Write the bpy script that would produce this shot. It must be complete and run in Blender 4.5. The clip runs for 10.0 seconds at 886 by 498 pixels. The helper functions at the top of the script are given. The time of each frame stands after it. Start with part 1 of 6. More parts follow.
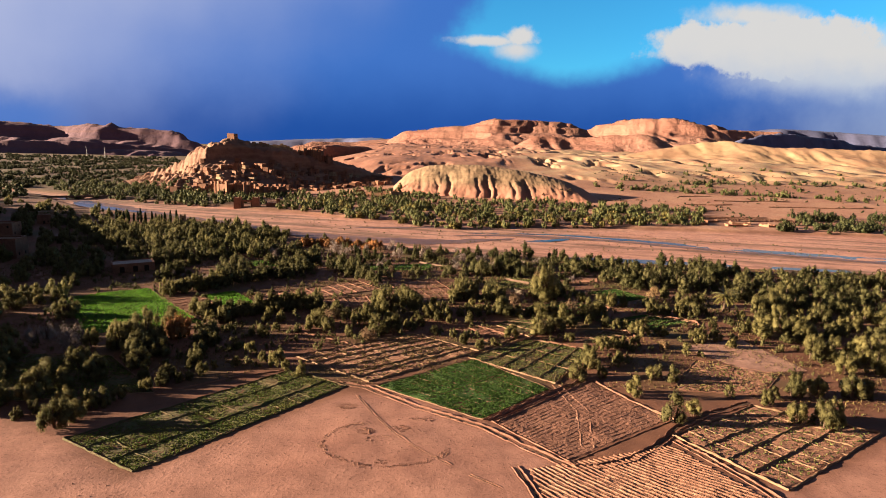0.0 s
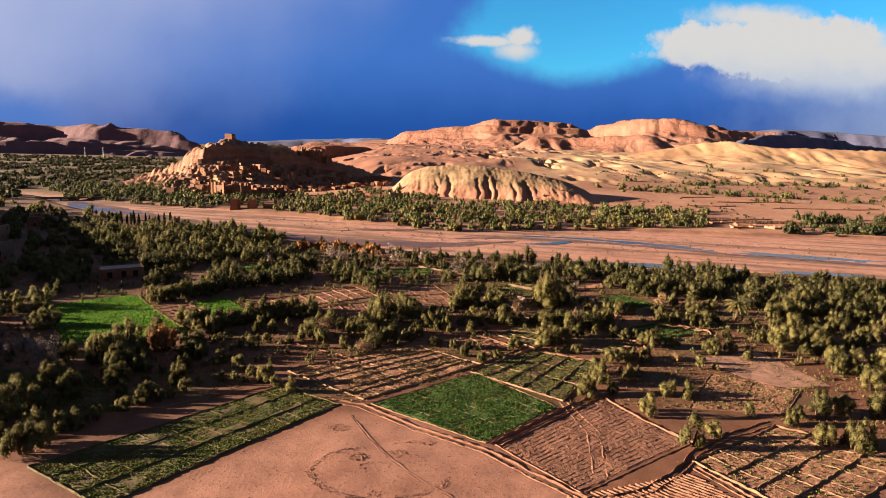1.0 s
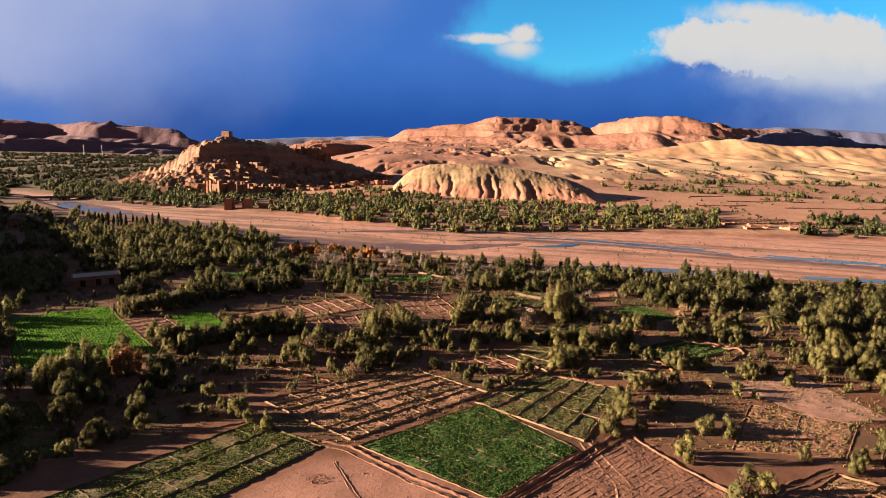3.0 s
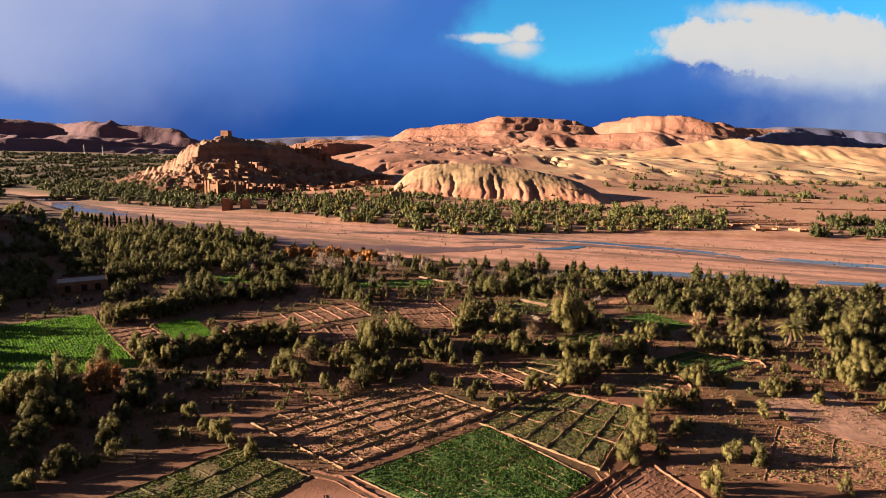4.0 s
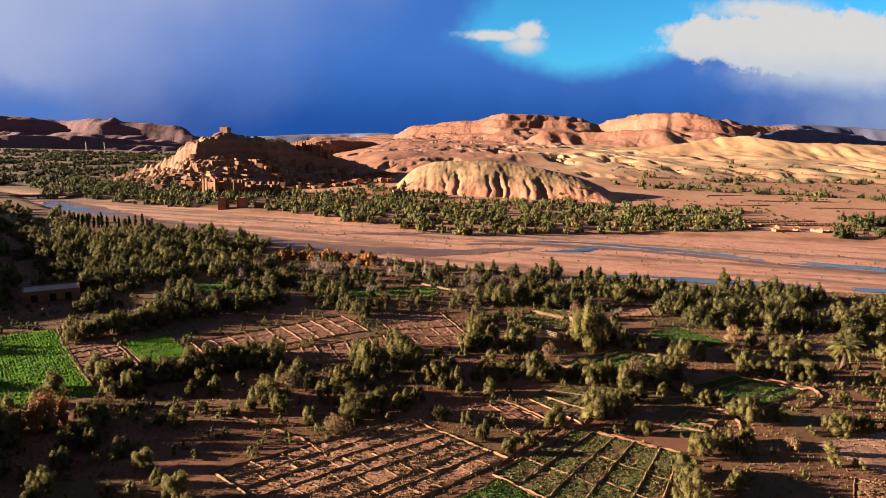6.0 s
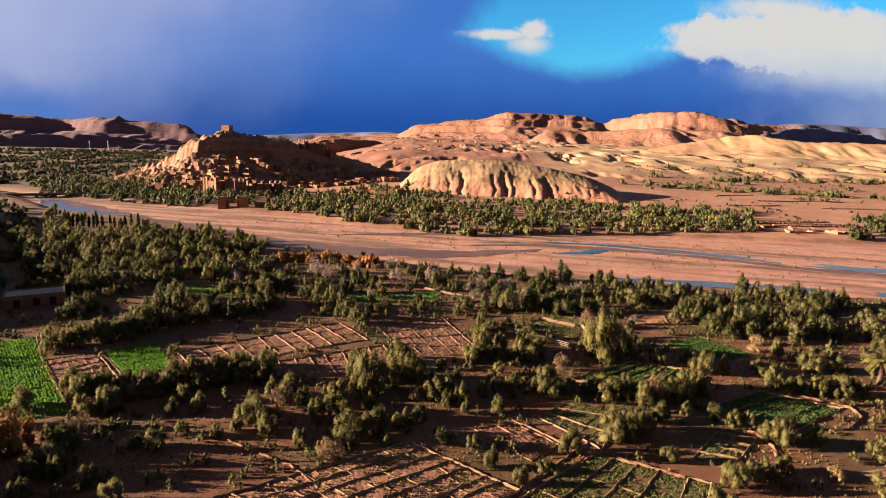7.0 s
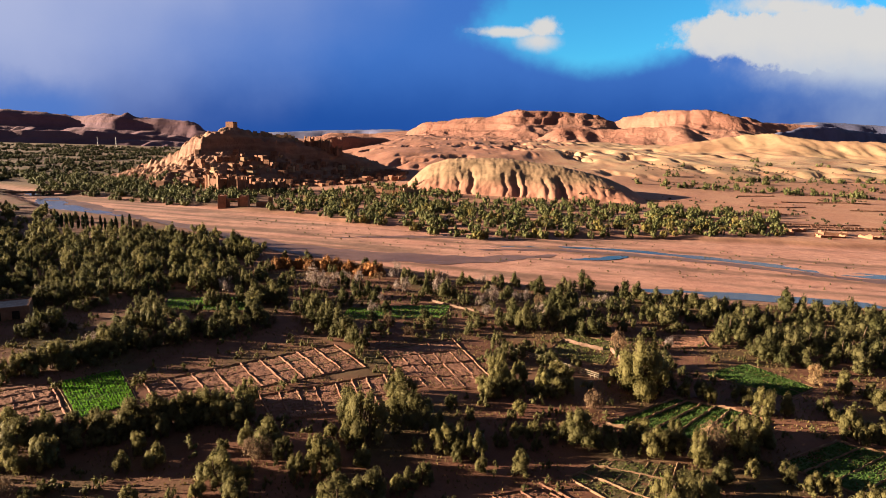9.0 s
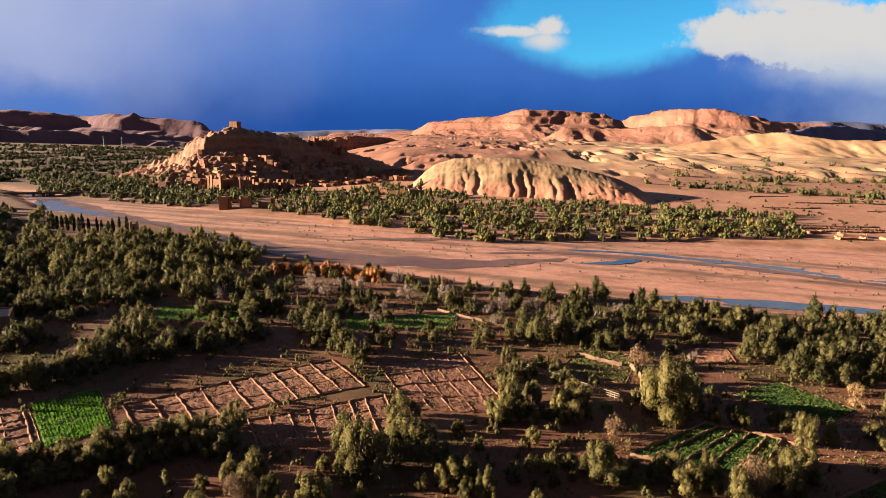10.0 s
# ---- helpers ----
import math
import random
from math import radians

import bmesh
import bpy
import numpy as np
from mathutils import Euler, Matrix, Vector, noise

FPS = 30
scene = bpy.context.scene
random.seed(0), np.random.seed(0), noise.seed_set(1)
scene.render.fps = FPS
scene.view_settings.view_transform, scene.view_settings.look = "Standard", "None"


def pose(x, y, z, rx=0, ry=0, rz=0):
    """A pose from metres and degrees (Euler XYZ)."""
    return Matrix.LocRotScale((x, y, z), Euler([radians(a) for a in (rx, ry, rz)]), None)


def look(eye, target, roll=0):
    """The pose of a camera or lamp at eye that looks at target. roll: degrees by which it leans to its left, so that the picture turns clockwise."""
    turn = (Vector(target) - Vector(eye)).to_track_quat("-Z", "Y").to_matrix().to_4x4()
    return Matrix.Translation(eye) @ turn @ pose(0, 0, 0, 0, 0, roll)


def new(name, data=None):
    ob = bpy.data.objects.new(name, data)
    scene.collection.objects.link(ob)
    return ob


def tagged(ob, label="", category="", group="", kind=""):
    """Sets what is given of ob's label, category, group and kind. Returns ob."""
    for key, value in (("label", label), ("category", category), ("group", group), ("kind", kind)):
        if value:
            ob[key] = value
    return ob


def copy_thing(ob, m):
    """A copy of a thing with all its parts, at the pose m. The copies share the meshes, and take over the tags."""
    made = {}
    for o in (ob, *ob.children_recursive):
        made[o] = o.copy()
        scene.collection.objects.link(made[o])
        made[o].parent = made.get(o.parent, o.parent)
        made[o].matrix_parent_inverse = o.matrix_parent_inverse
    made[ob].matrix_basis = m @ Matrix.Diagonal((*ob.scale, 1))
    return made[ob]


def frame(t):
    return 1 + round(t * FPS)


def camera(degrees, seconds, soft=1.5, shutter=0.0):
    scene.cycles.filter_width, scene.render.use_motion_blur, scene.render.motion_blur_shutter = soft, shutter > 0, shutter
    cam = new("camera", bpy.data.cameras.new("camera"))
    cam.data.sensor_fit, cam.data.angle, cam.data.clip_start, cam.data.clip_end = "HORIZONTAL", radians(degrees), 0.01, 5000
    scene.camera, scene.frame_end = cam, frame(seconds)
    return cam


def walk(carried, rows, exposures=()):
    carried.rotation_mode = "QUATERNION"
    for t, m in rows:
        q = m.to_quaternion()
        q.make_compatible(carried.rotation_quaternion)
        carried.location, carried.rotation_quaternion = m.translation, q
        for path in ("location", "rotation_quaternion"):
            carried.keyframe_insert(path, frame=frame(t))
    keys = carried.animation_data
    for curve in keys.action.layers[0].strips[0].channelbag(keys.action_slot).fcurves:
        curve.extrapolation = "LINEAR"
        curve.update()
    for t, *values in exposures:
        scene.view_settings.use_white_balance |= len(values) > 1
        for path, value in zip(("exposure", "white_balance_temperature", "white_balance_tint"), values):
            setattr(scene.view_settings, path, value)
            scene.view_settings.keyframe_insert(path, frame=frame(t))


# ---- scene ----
cam = camera(77.4, 10.0, soft=0.9)
PATH = [
    (0, (-0.236, -0.764, 43.224), (-0.193, 1.205, 42.88), 1.6),
    (0.5, (-0.152, 2.606, 43.294), (-0.11, 4.576, 42.95), 1.6),
    (1, (-0.095, 6.262, 43.419), (-0.052, 8.232, 43.076), 1.6),
    (1.5, (0.109, 9.807, 43.432), (0.15, 11.776, 43.087), 1.6),
    (2, (0.208, 13.333, 43.387), (0.249, 15.302, 43.041), 1.6),
    (2.5, (0.238, 17.039, 43.433), (0.278, 19.008, 43.084), 1.6),
    (4, (0.399, 28.791, 43.384), (0.43, 30.76, 43.032), 1.6),
    (4.5, (0.229, 32.709, 43.312), (0.259, 34.677, 42.957), 1.6),
    (5, (0.263, 36.623, 43.192), (0.288, 38.591, 42.834), 1.6),
    (5.5, (0.327, 40.548, 43.087), (0.349, 42.516, 42.727), 1.6),
    (7, (0.293, 52.678, 42.431), (0.296, 54.644, 42.067), 1.7),
    (7.5, (0.195, 56.941, 42.383), (0.192, 58.907, 42.016), 1.7),
    (8, (0.096, 61.162, 42.353), (0.086, 63.128, 41.986), 1.7),
    (8.5, (-0.039, 65.38, 42.43), (-0.056, 67.345, 42.059), 1.8),
    (9, (-0.249, 69.577, 42.446), (-0.275, 71.542, 42.073), 1.9),
    (9.5, (-0.357, 73.862, 42.541), (-0.393, 75.826, 42.167), 1.9),
    (10, (-0.446, 78.243, 42.442), (-0.493, 80.207, 42.067), 1.8),
]
walk(cam, [(t, look(eye, target, roll)) for t, eye, target, roll in PATH])

# ---- light ----
SUN_EL, SUN_AZ = 11.3, 269.0          # degrees; azimuth clockwise from +y
scene.view_settings.exposure = 2.4


def sky_world():
    w = bpy.data.worlds.new("sky")
    scene.world = w
    w.use_nodes = True
    nt = w.node_tree
    nt.nodes.clear()
    N, L = nt.nodes.new, nt.links.new

    def val(sock, v):
        if isinstance(v, (int, float, tuple)):
            sock.default_value = v
        else:
            L(v, sock)

    def m(op, a, b=0.0, c=0.0, clamp=False):
        n = N("ShaderNodeMath")
        n.operation, n.use_clamp = op, clamp
        for s, v in zip(n.inputs, (a, b, c)):
            val(s, v)
        return n.outputs[0]

    def ramp(x, lo, hi):
        n = N("ShaderNodeMapRange")
        n.interpolation_type = "SMOOTHSTEP"
        val(n.inputs[0], x)
        n.inputs[1].default_value, n.inputs[2].default_value = lo, hi
        return n.outputs[0]

    def mix(f, a, b):
        n = N("ShaderNodeMix")
        n.data_type = "RGBA"
        val(n.inputs[0], f)
        val(n.inputs[6], a if not isinstance(a, tuple) else (*a, 1.0))
        val(n.inputs[7], b if not isinstance(b, tuple) else (*b, 1.0))
        return n.outputs[2]

    def fbm(vec, scale, detail, rough=0.55, dist=0.0):
        n = N("ShaderNodeTexNoise")
        L(vec, n.inputs["Vector"])
        n.inputs["Scale"].default_value, n.inputs["Detail"].default_value = scale, detail
        n.inputs["Roughness"].default_value, n.inputs["Distortion"].default_value = rough, dist
        return m("SUBTRACT", n.outputs[0], 0.5)

    coord = N("ShaderNodeTexCoord").outputs["Generated"]
    sep = N("ShaderNodeSeparateXYZ")
    L(coord, sep.inputs[0])
    x, y, z = sep.outputs
    fwd = m("MAXIMUM", m("ABSOLUTE", y), 0.25)
    u, v = m("DIVIDE", x, fwd), m("DIVIDE", z, fwd)
    comb = N("ShaderNodeCombineXYZ")
    L(u, comb.inputs[0]), L(v, comb.inputs[1]), L(m("SIGN", y), comb.inputs[2])
    uv = comb.outputs[0]
    big, mid, fine = fbm(uv, 2.2, 3), fbm(uv, 7.0, 5, 0.6), fbm(uv, 22.0, 6, 0.62)

    sky = N("ShaderNodeTexSky")
    sky.sky_type, sky.sun_disc = "NISHITA", False
    sky.sun_elevation, sky.sun_rotation = radians(SUN_EL), radians(SUN_AZ)
    sky.air_density, sky.dust_density, sky.ozone_density = 1.0, 0.2, 3.0
    clear_n = N("ShaderNodeMix")
    clear_n.data_type, clear_n.blend_type = "RGBA", "MULTIPLY"
    clear_n.inputs[0].default_value = 1.0
    L(sky.outputs[0], clear_n.inputs[6])
    clear_n.inputs[7].default_value = (CLEAR[0], CLEAR[1], CLEAR[2], 1)
    clear = clear_n.outputs[2]

    # storm bank: slate blue low down, lilac grey where the light catches it higher up on one side
    low = mix(ramp(m("ADD", v, m("MULTIPLY", mid, 0.05)), 0.02, 0.17), STORM_LOW, STORM_MID)
    lit = ramp(m("ADD", m("SUBTRACT", m("MULTIPLY", v, 1.5), m("MULTIPLY", u, 0.85)), m("ADD", m("MULTIPLY", big, 0.45), m("MULTIPLY", mid, 0.12))), 0.30, 1.05)
    storm = mix(lit, low, STORM_LIT)
    foot = m("MULTIPLY", ramp(m("ADD", m("MULTIPLY", u, -1.0), m("MULTIPLY", mid, 0.10)), 0.55, 0.72), m("SUBTRACT", 1.0, ramp(m("ADD", v, m("MULTIPLY", mid, 0.08)), 0.045, 0.12)))
    storm = mix(m("MULTIPLY", foot, 0.8), storm, STORM_MID)
    # the break in the clouds
    du = m("SUBTRACT", u, 0.235)
    sill = m("ADD", 0.134, m("MINIMUM", m("MULTIPLY", m("MULTIPLY", du, du), 1.25), 0.05))
    edge = m("ADD", m("SUBTRACT", v, sill), m("ADD", m("MULTIPLY", mid, 0.045), m("MULTIPLY", fine, 0.014)))
    gap = m("MULTIPLY", ramp(edge, -0.022, 0.026), ramp(m("ADD", m("SUBTRACT", u, m("MULTIPLY", m("SUBTRACT", v, 0.2), 0.45)), m("MULTIPLY", mid, 0.15)), -0.005, 0.07))
    gap = m("MULTIPLY", gap, m("SUBTRACT", 1.0, ramp(v, 0.45, 0.8)))
    gap = m("MULTIPLY", gap, m("GREATER_THAN", y, 0.0))
    col = mix(gap, storm, clear)

    # cumulus heads: soft ellipses with a ragged rim
    def puff(cu, cv, ru, rv, soft, rag, ragf):
        a = m("DIVIDE", m("SUBTRACT", u, cu), ru)
        b = m("DIVIDE", m("SUBTRACT", v, cv), rv)
        d = m("SQRT", m("ADD", m("MULTIPLY", a, a), m("MULTIPLY", b, b)))
        d = m("ADD", d, m("ADD", m("MULTIPLY", mid, rag), m("MULTIPLY", fine, ragf)))
        return m("SUBTRACT", 1.0, ramp(d, 1.0 - soft, 1.0 + soft))

    heads = puff(0.60, 0.196, 0.185, 0.056, 0.16, 1.1, 1.3)
    for c in ((0.46, 0.193, 0.085, 0.032, 0.22, 0.7, 1.2), (0.74, 0.172, 0.16, 0.050, 0.55, 1.2, 1.0), (0.70, 0.148, 0.15, 0.028, 0.98, 1.0, 1.1), (0.55, 0.245, 0.09, 0.018, 0.6, 1.5, 1.5),
              (0.148, 0.200, 0.032, 0.017, 0.35, 1.0, 1.8), (0.09, 0.192, 0.055, 0.008, 0.5, 1.0, 2.0), (0.142, 0.178, 0.030, 0.014, 0.7, 1.0, 1.4)):
        heads = m("MAXIMUM", heads, puff(*c))
    heads = m("MULTIPLY", heads, m("GREATER_THAN", y, 0.0))
    veil = m("MULTIPLY", m("MULTIPLY", ramp(m("ADD", u, m("MULTIPLY", mid, 0.35)), 0.42, 0.95), m("SUBTRACT", 1.0, ramp(m("ADD", v, m("MULTIPLY", mid, 0.1)), 0.11, 0.2))), 0.55)
    veil = m("MULTIPLY", veil, m("GREATER_THAN", y, 0.0))
    shade = mix(ramp(m("ADD", v, m("MULTIPLY", fine, 0.05)), 0.10, 0.20), CUM_SHADE, CUM_LIT)
    col = mix(veil, col, CUM_SHADE)
    col = mix(heads, col, shade)
    # overhead and behind, unseen, a dark storm deck is added to dim the fill
    col = mix(ramp(m("SUBTRACT", z, m("MULTIPLY", y, 0.45)), -0.12, 0.32), col, STORM_TOP)
    bg = N("ShaderNodeBackground")
    L(col, bg.inputs[0])
    bg.inputs[1].default_value = 1.0
    out = N("ShaderNodeOutputWorld")
    L(bg.outputs[0], out.inputs[0])


CLEAR = (0.0106, 0.0368, 0.0462)
STORM_LOW, STORM_MID, STORM_LIT, STORM_TOP = (0.0031, 0.0159, 0.0690), (0.0105, 0.0340, 0.1090), (0.0800, 0.0905, 0.1360), (0.0140, 0.0165, 0.0265)
CUM_SHADE, CUM_LIT = (0.0880, 0.1040, 0.1330), (0.1320, 0.1305, 0.1290)
sky_world()
sun_data = bpy.data.lights.new("sun", "SUN")
sun_data.energy, sun_data.angle, sun_data.color = 5.0, radians(0.6), (1.0, 0.79, 0.56)
sun = new("sun", sun_data)
_a, _e = radians(SUN_AZ), radians(SUN_EL)
sun.matrix_world = look((400 * math.sin(_a), 400 * math.cos(_a), 400 * math.tan(_e)), (0, 0, 0))


# ---- materials ----
def material(name, cols, scale=1.0, fine=8.0, rough=0.9, bump=0.3, bump_dist=0.05, rnd=0.0, island=0.0, spec=0.2, strata=None, masks=(), stretch=(1, 1, 1), trans=0.0, footing=None):
    """Two noises mix the colours: a broad one and a fine one. masks: (attribute, colour a, colour b). strata: (period, colour, amount). footing: (z, z, colour of the bed below)."""
    mt = bpy.data.materials.new(name)
    mt.use_nodes = True
    nt = mt.node_tree
    N, L = nt.nodes.new, nt.links.new
    bsdf = nt.nodes["Principled BSDF"]
    bsdf.inputs["Roughness"].default_value = rough
    bsdf.inputs["Specular IOR Level"].default_value = spec
    co = N("ShaderNodeTexCoord").outputs["Object"]
    mp = N("ShaderNodeMapping")
    L(co, mp.inputs[0])
    mp.inputs["Scale"].default_value = stretch

    def noise_tex(s, d=5, r=0.6):
        n = N("ShaderNodeTexNoise")
        L(mp.outputs[0], n.inputs["Vector"])
        n.inputs["Scale"].default_value, n.inputs["Detail"].default_value, n.inputs["Roughness"].default_value = s, d, r
        return n.outputs[0]

    def ramp(x, lo, hi):
        n = N("ShaderNodeMapRange")
        L(x, n.inputs[0])
        n.inputs[1].default_value, n.inputs[2].default_value = lo, hi
        return n.outputs[0]

    def mix(f, a, b, blend="MIX"):
        n = N("ShaderNodeMix")
        n.data_type, n.blend_type = "RGBA", blend
        for s, v in ((n.inputs[0], f), (n.inputs[6], a), (n.inputs[7], b)):
            if isinstance(v, tuple):
                s.default_value = (*v, 1.0)
            elif isinstance(v, (int, float)):
                s.default_value = v
            else:
                L(v, s)
        return n.outputs[2]

    broad, small = noise_tex(scale, 4), noise_tex(fine, 6, 0.65)
    c = mix(ramp(broad, 0.36, 0.64), cols[0], cols[1])
    for attr, ca, cb in masks:
        at = N("ShaderNodeAttribute")
        at.attribute_name = attr
        c = mix(at.outputs["Fac"], c, mix(ramp(broad, 0.36, 0.64), ca, cb))
    if len(cols) > 2:
        c = mix(ramp(small, 0.52, 0.75), c, cols[2])
    c = mix(0.55, c, mix(ramp(small, 0.25, 0.75), (0.35, 0.35, 0.35), (1.0, 1.0, 1.0)), "MULTIPLY")
    c = mix(0.8, c, mix(ramp(noise_tex((scale * fine) ** 0.5, 5, 0.65), 0.3, 0.7), (0.62, 0.60, 0.60), (1.12, 1.12, 1.12)), "MULTIPLY")
    if strata:
        sp = N("ShaderNodeSeparateXYZ")
        L(co, sp.inputs[0])
        ad = N("ShaderNodeMath")
        ad.operation = "MULTIPLY_ADD"
        L(broad, ad.inputs[0])
        ad.inputs[1].default_value = strata[0] * 2.5
        L(sp.outputs[2], ad.inputs[2])
        cb = N("ShaderNodeCombineXYZ")
        L(ad.outputs[0], cb.inputs[2])
        sn = N("ShaderNodeTexNoise")
        L(cb.outputs[0], sn.inputs["Vector"])
        sn.inputs["Scale"].default_value, sn.inputs["Detail"].default_value = 1.0 / strata[0], 3
        f = N("ShaderNodeMath")
        f.operation = "MULTIPLY"
        L(ramp(sn.outputs[0], 0.45, 0.62), f.inputs[0])
        f.inputs[1].default_value = strata[2]
        c = mix(f.outputs[0], c, strata[1])
    if footing:
        sp = N("ShaderNodeSeparateXYZ")
        L(co, sp.inputs[0])
        ad = N("ShaderNodeMath")
        ad.operation = "MULTIPLY_ADD"
        L(broad, ad.inputs[0])
        ad.inputs[1].default_value = 6.0
        L(sp.outputs[2], ad.inputs[2])
        c = mix(ramp(ad.outputs[0], footing[1] + 3.0, footing[0] + 3.0), c, footing[2])
    if rnd or island:
        src = N("ShaderNodeObjectInfo").outputs["Random"] if rnd else N("ShaderNodeNewGeometry").outputs["Random Per Island"]
        amt = rnd or island
        c = mix(1.0, c, mix(src, (1 - amt, 1 - amt, 1 - amt), (1 + amt, 1 + amt * 0.8, 1 + amt * 0.5)), "MULTIPLY")
        if rnd and island:
            src2 = N("ShaderNodeNewGeometry").outputs["Random Per Island"]
            c = mix(1.0, c, mix(src2, (1 - island, 1 - island, 1 - island), (1 + island, 1 + island, 1 + island * 0.6)), "MULTIPLY")
    if island:      # joined groves carry a tone for each tree
        tn = N("ShaderNodeAttribute")
        tn.attribute_name = "tone"
        c = mix(tn.outputs["Fac"], c, mix(1.0, c, (0.58, 0.64, 0.60), "MULTIPLY"))
    L(c, bsdf.inputs["Base Color"])
    if bump:
        b = N("ShaderNodeBump")
        b.inputs["Strength"].default_value, b.inputs["Distance"].default_value = bump, bump_dist
        L(small, b.inputs["Height"])
        L(b.outputs[0], bsdf.inputs["Normal"])
    if trans:
        tr = N("ShaderNodeBsdfTranslucent")
        L(c, tr.inputs[0])
        ms = N("ShaderNodeMixShader")
        ms.inputs[0].default_value = trans
        L(bsdf.outputs[0], ms.inputs[1]), L(tr.outputs[0], ms.inputs[2])
        L(ms.outputs[0], nt.nodes["Material Output"].inputs[0])
    return mt


EARTH = material("red_earth", [(0.180, 0.076, 0.046), (0.235, 0.104, 0.064), (0.11, 0.048, 0.030)], 0.03, 2.0, bump=0.5, bump_dist=0.12,
                 masks=(("bare", (0.40, 0.186, 0.134), (0.48, 0.242, 0.178)), ("grass", (0.055, 0.058, 0.020), (0.105, 0.082, 0.033)),
                        ("river", (0.54, 0.258, 0.192), (0.61, 0.318, 0.238)), ("plain", (0.44, 0.205, 0.135), (0.52, 0.28, 0.18)),
                        ("ochre", (0.57, 0.40, 0.235), (0.47, 0.255, 0.155)), ("wet", (0.19, 0.105, 0.075), (0.24, 0.14, 0.10)), ("redland", (0.315, 0.135, 0.090), (0.39, 0.180, 0.118))))
ROCK_RED = material("red_rock", [(0.315, 0.138, 0.099), (0.39, 0.198, 0.140), (0.215, 0.095, 0.070)], 0.006, 0.07, bump=1.0, bump_dist=6.0, strata=(13.0, (0.30, 0.135, 0.092), 0.55))
ROCK_TAN = material("tan_rock", [(0.285, 0.186, 0.108), (0.335, 0.224, 0.132), (0.225, 0.130, 0.083)], 0.03, 0.4, bump=0.6, bump_dist=0.5, strata=(5.0, (0.36, 0.215, 0.13), 0.5), footing=(6.0, 15.0, (0.36, 0.165, 0.11)))
ROCK_OCHRE = material("ochre_rock", [(0.53, 0.36, 0.20), (0.45, 0.255, 0.15), (0.36, 0.19, 0.12)], 0.006, 0.10, bump=0.6, bump_dist=1.2, strata=(10.0, (0.45, 0.27, 0.16), 0.3))
ROCK_KSAR = material("ksar_rock", [(0.285, 0.142, 0.098), (0.35, 0.19, 0.128), (0.18, 0.088, 0.062)], 0.03, 0.35, bump=1.0, bump_dist=1.2, strata=(6.0, (0.37, 0.235, 0.15), 0.45))
# violet tint and low value carry the haze and cloud shade on these hills
ROCK_HAZE_MAUVE = material("mauve_rock", [(0.200, 0.112, 0.148), (0.255, 0.146, 0.175), (0.14, 0.08, 0.112)], 0.006, 0.05, bump=0.6, bump_dist=3.0, strata=(12.0, (0.20, 0.105, 0.098), 0.5))
# blue base colour stands in for distance haze and cloud shade
ROCK_HAZE_BLUE = material("slate_rock", [(0.125, 0.135, 0.245), (0.155, 0.160, 0.275), (0.10, 0.108, 0.20)], 0.003, 0.02, bump=0.5, bump_dist=4.0)
LEAF = material("olive_leaf", [(0.215, 0.195, 0.078), (0.285, 0.252, 0.115)], 0.5, 4.0, rough=0.65, bump=0, rnd=0.28, island=0.12, spec=0.1, trans=0.48)
LEAF_DARK = material("bank_leaf", [(0.098, 0.112, 0.044), (0.155, 0.152, 0.064)], 0.5, 4.0, rough=0.65, bump=0, rnd=0.4, island=0.22, spec=0.15, trans=0.15)
# darker than the bank trees, partly to carry shade over the left plain
LEAF_FAR = material("far_leaf", [(0.052, 0.060, 0.028), (0.088, 0.084, 0.042)], 0.5, 4.0, rough=0.7, bump=0, rnd=0.3, island=0.2, spec=0.1, trans=0.12)
LEAF_CYPRESS = material("cypress_leaf", [(0.03, 0.05, 0.022), (0.05, 0.07, 0.03)], 0.5, 4.0, rough=0.7, bump=0, rnd=0.2, island=0.3, trans=0.1)
LEAF_RUST = material("rust_leaf", [(0.36, 0.155, 0.055), (0.43, 0.21, 0.08)], 0.5, 4.0, rough=0.7, bump=0, rnd=0.25, island=0.35, trans=0.2)
LEAF_PALE = material("pale_twigs", [(0.42, 0.27, 0.14), (0.48, 0.32, 0.18)], 0.5, 4.0, rough=0.8, bump=0, rnd=0.15, island=0.3, trans=0.15)
LEAF_DRY = material("bare_twigs", [(0.24, 0.15, 0.09), (0.30, 0.19, 0.12)], 0.5, 4.0, rough=0.8, bump=0, rnd=0.2, island=0.35, trans=0.1)
LEAF_BLOSSOM = material("almond_blossom", [(0.38, 0.29, 0.265), (0.47, 0.37, 0.35)], 0.5, 4.0, rough=0.7, bump=0, rnd=0.2, island=0.3, trans=0.2)
LEAF_GOLD = material("golden_leaf", [(0.20, 0.17, 0.05), (0.28, 0.22, 0.075)], 0.5, 4.0, rough=0.65, bump=0, rnd=0.4, island=0.22, spec=0.15, trans=0.15)
LEAF_PALM = material("palm_frond", [(0.16, 0.15, 0.05), (0.24, 0.19, 0.07)], 0.5, 4.0, rough=0.6, bump=0, rnd=0.2, island=0.3, trans=0.15)
BARK = material("bark", [(0.120, 0.075, 0.049), (0.165, 0.112, 0.075), (0.075, 0.049, 0.034)], 1.0, 9.0, bump=0.8, bump_dist=0.04)
CROP_GREEN = material("barley_green", [(0.066, 0.145, 0.026), (0.098, 0.178, 0.038)], 0.3, 3.0, rough=0.7, bump=0, island=0.4, trans=0.3)
CROP_VIVID = material("young_barley", [(0.15, 0.36, 0.035), (0.20, 0.42, 0.05)], 0.3, 3.0, rough=0.7, bump=0, island=0.35, trans=0.3)
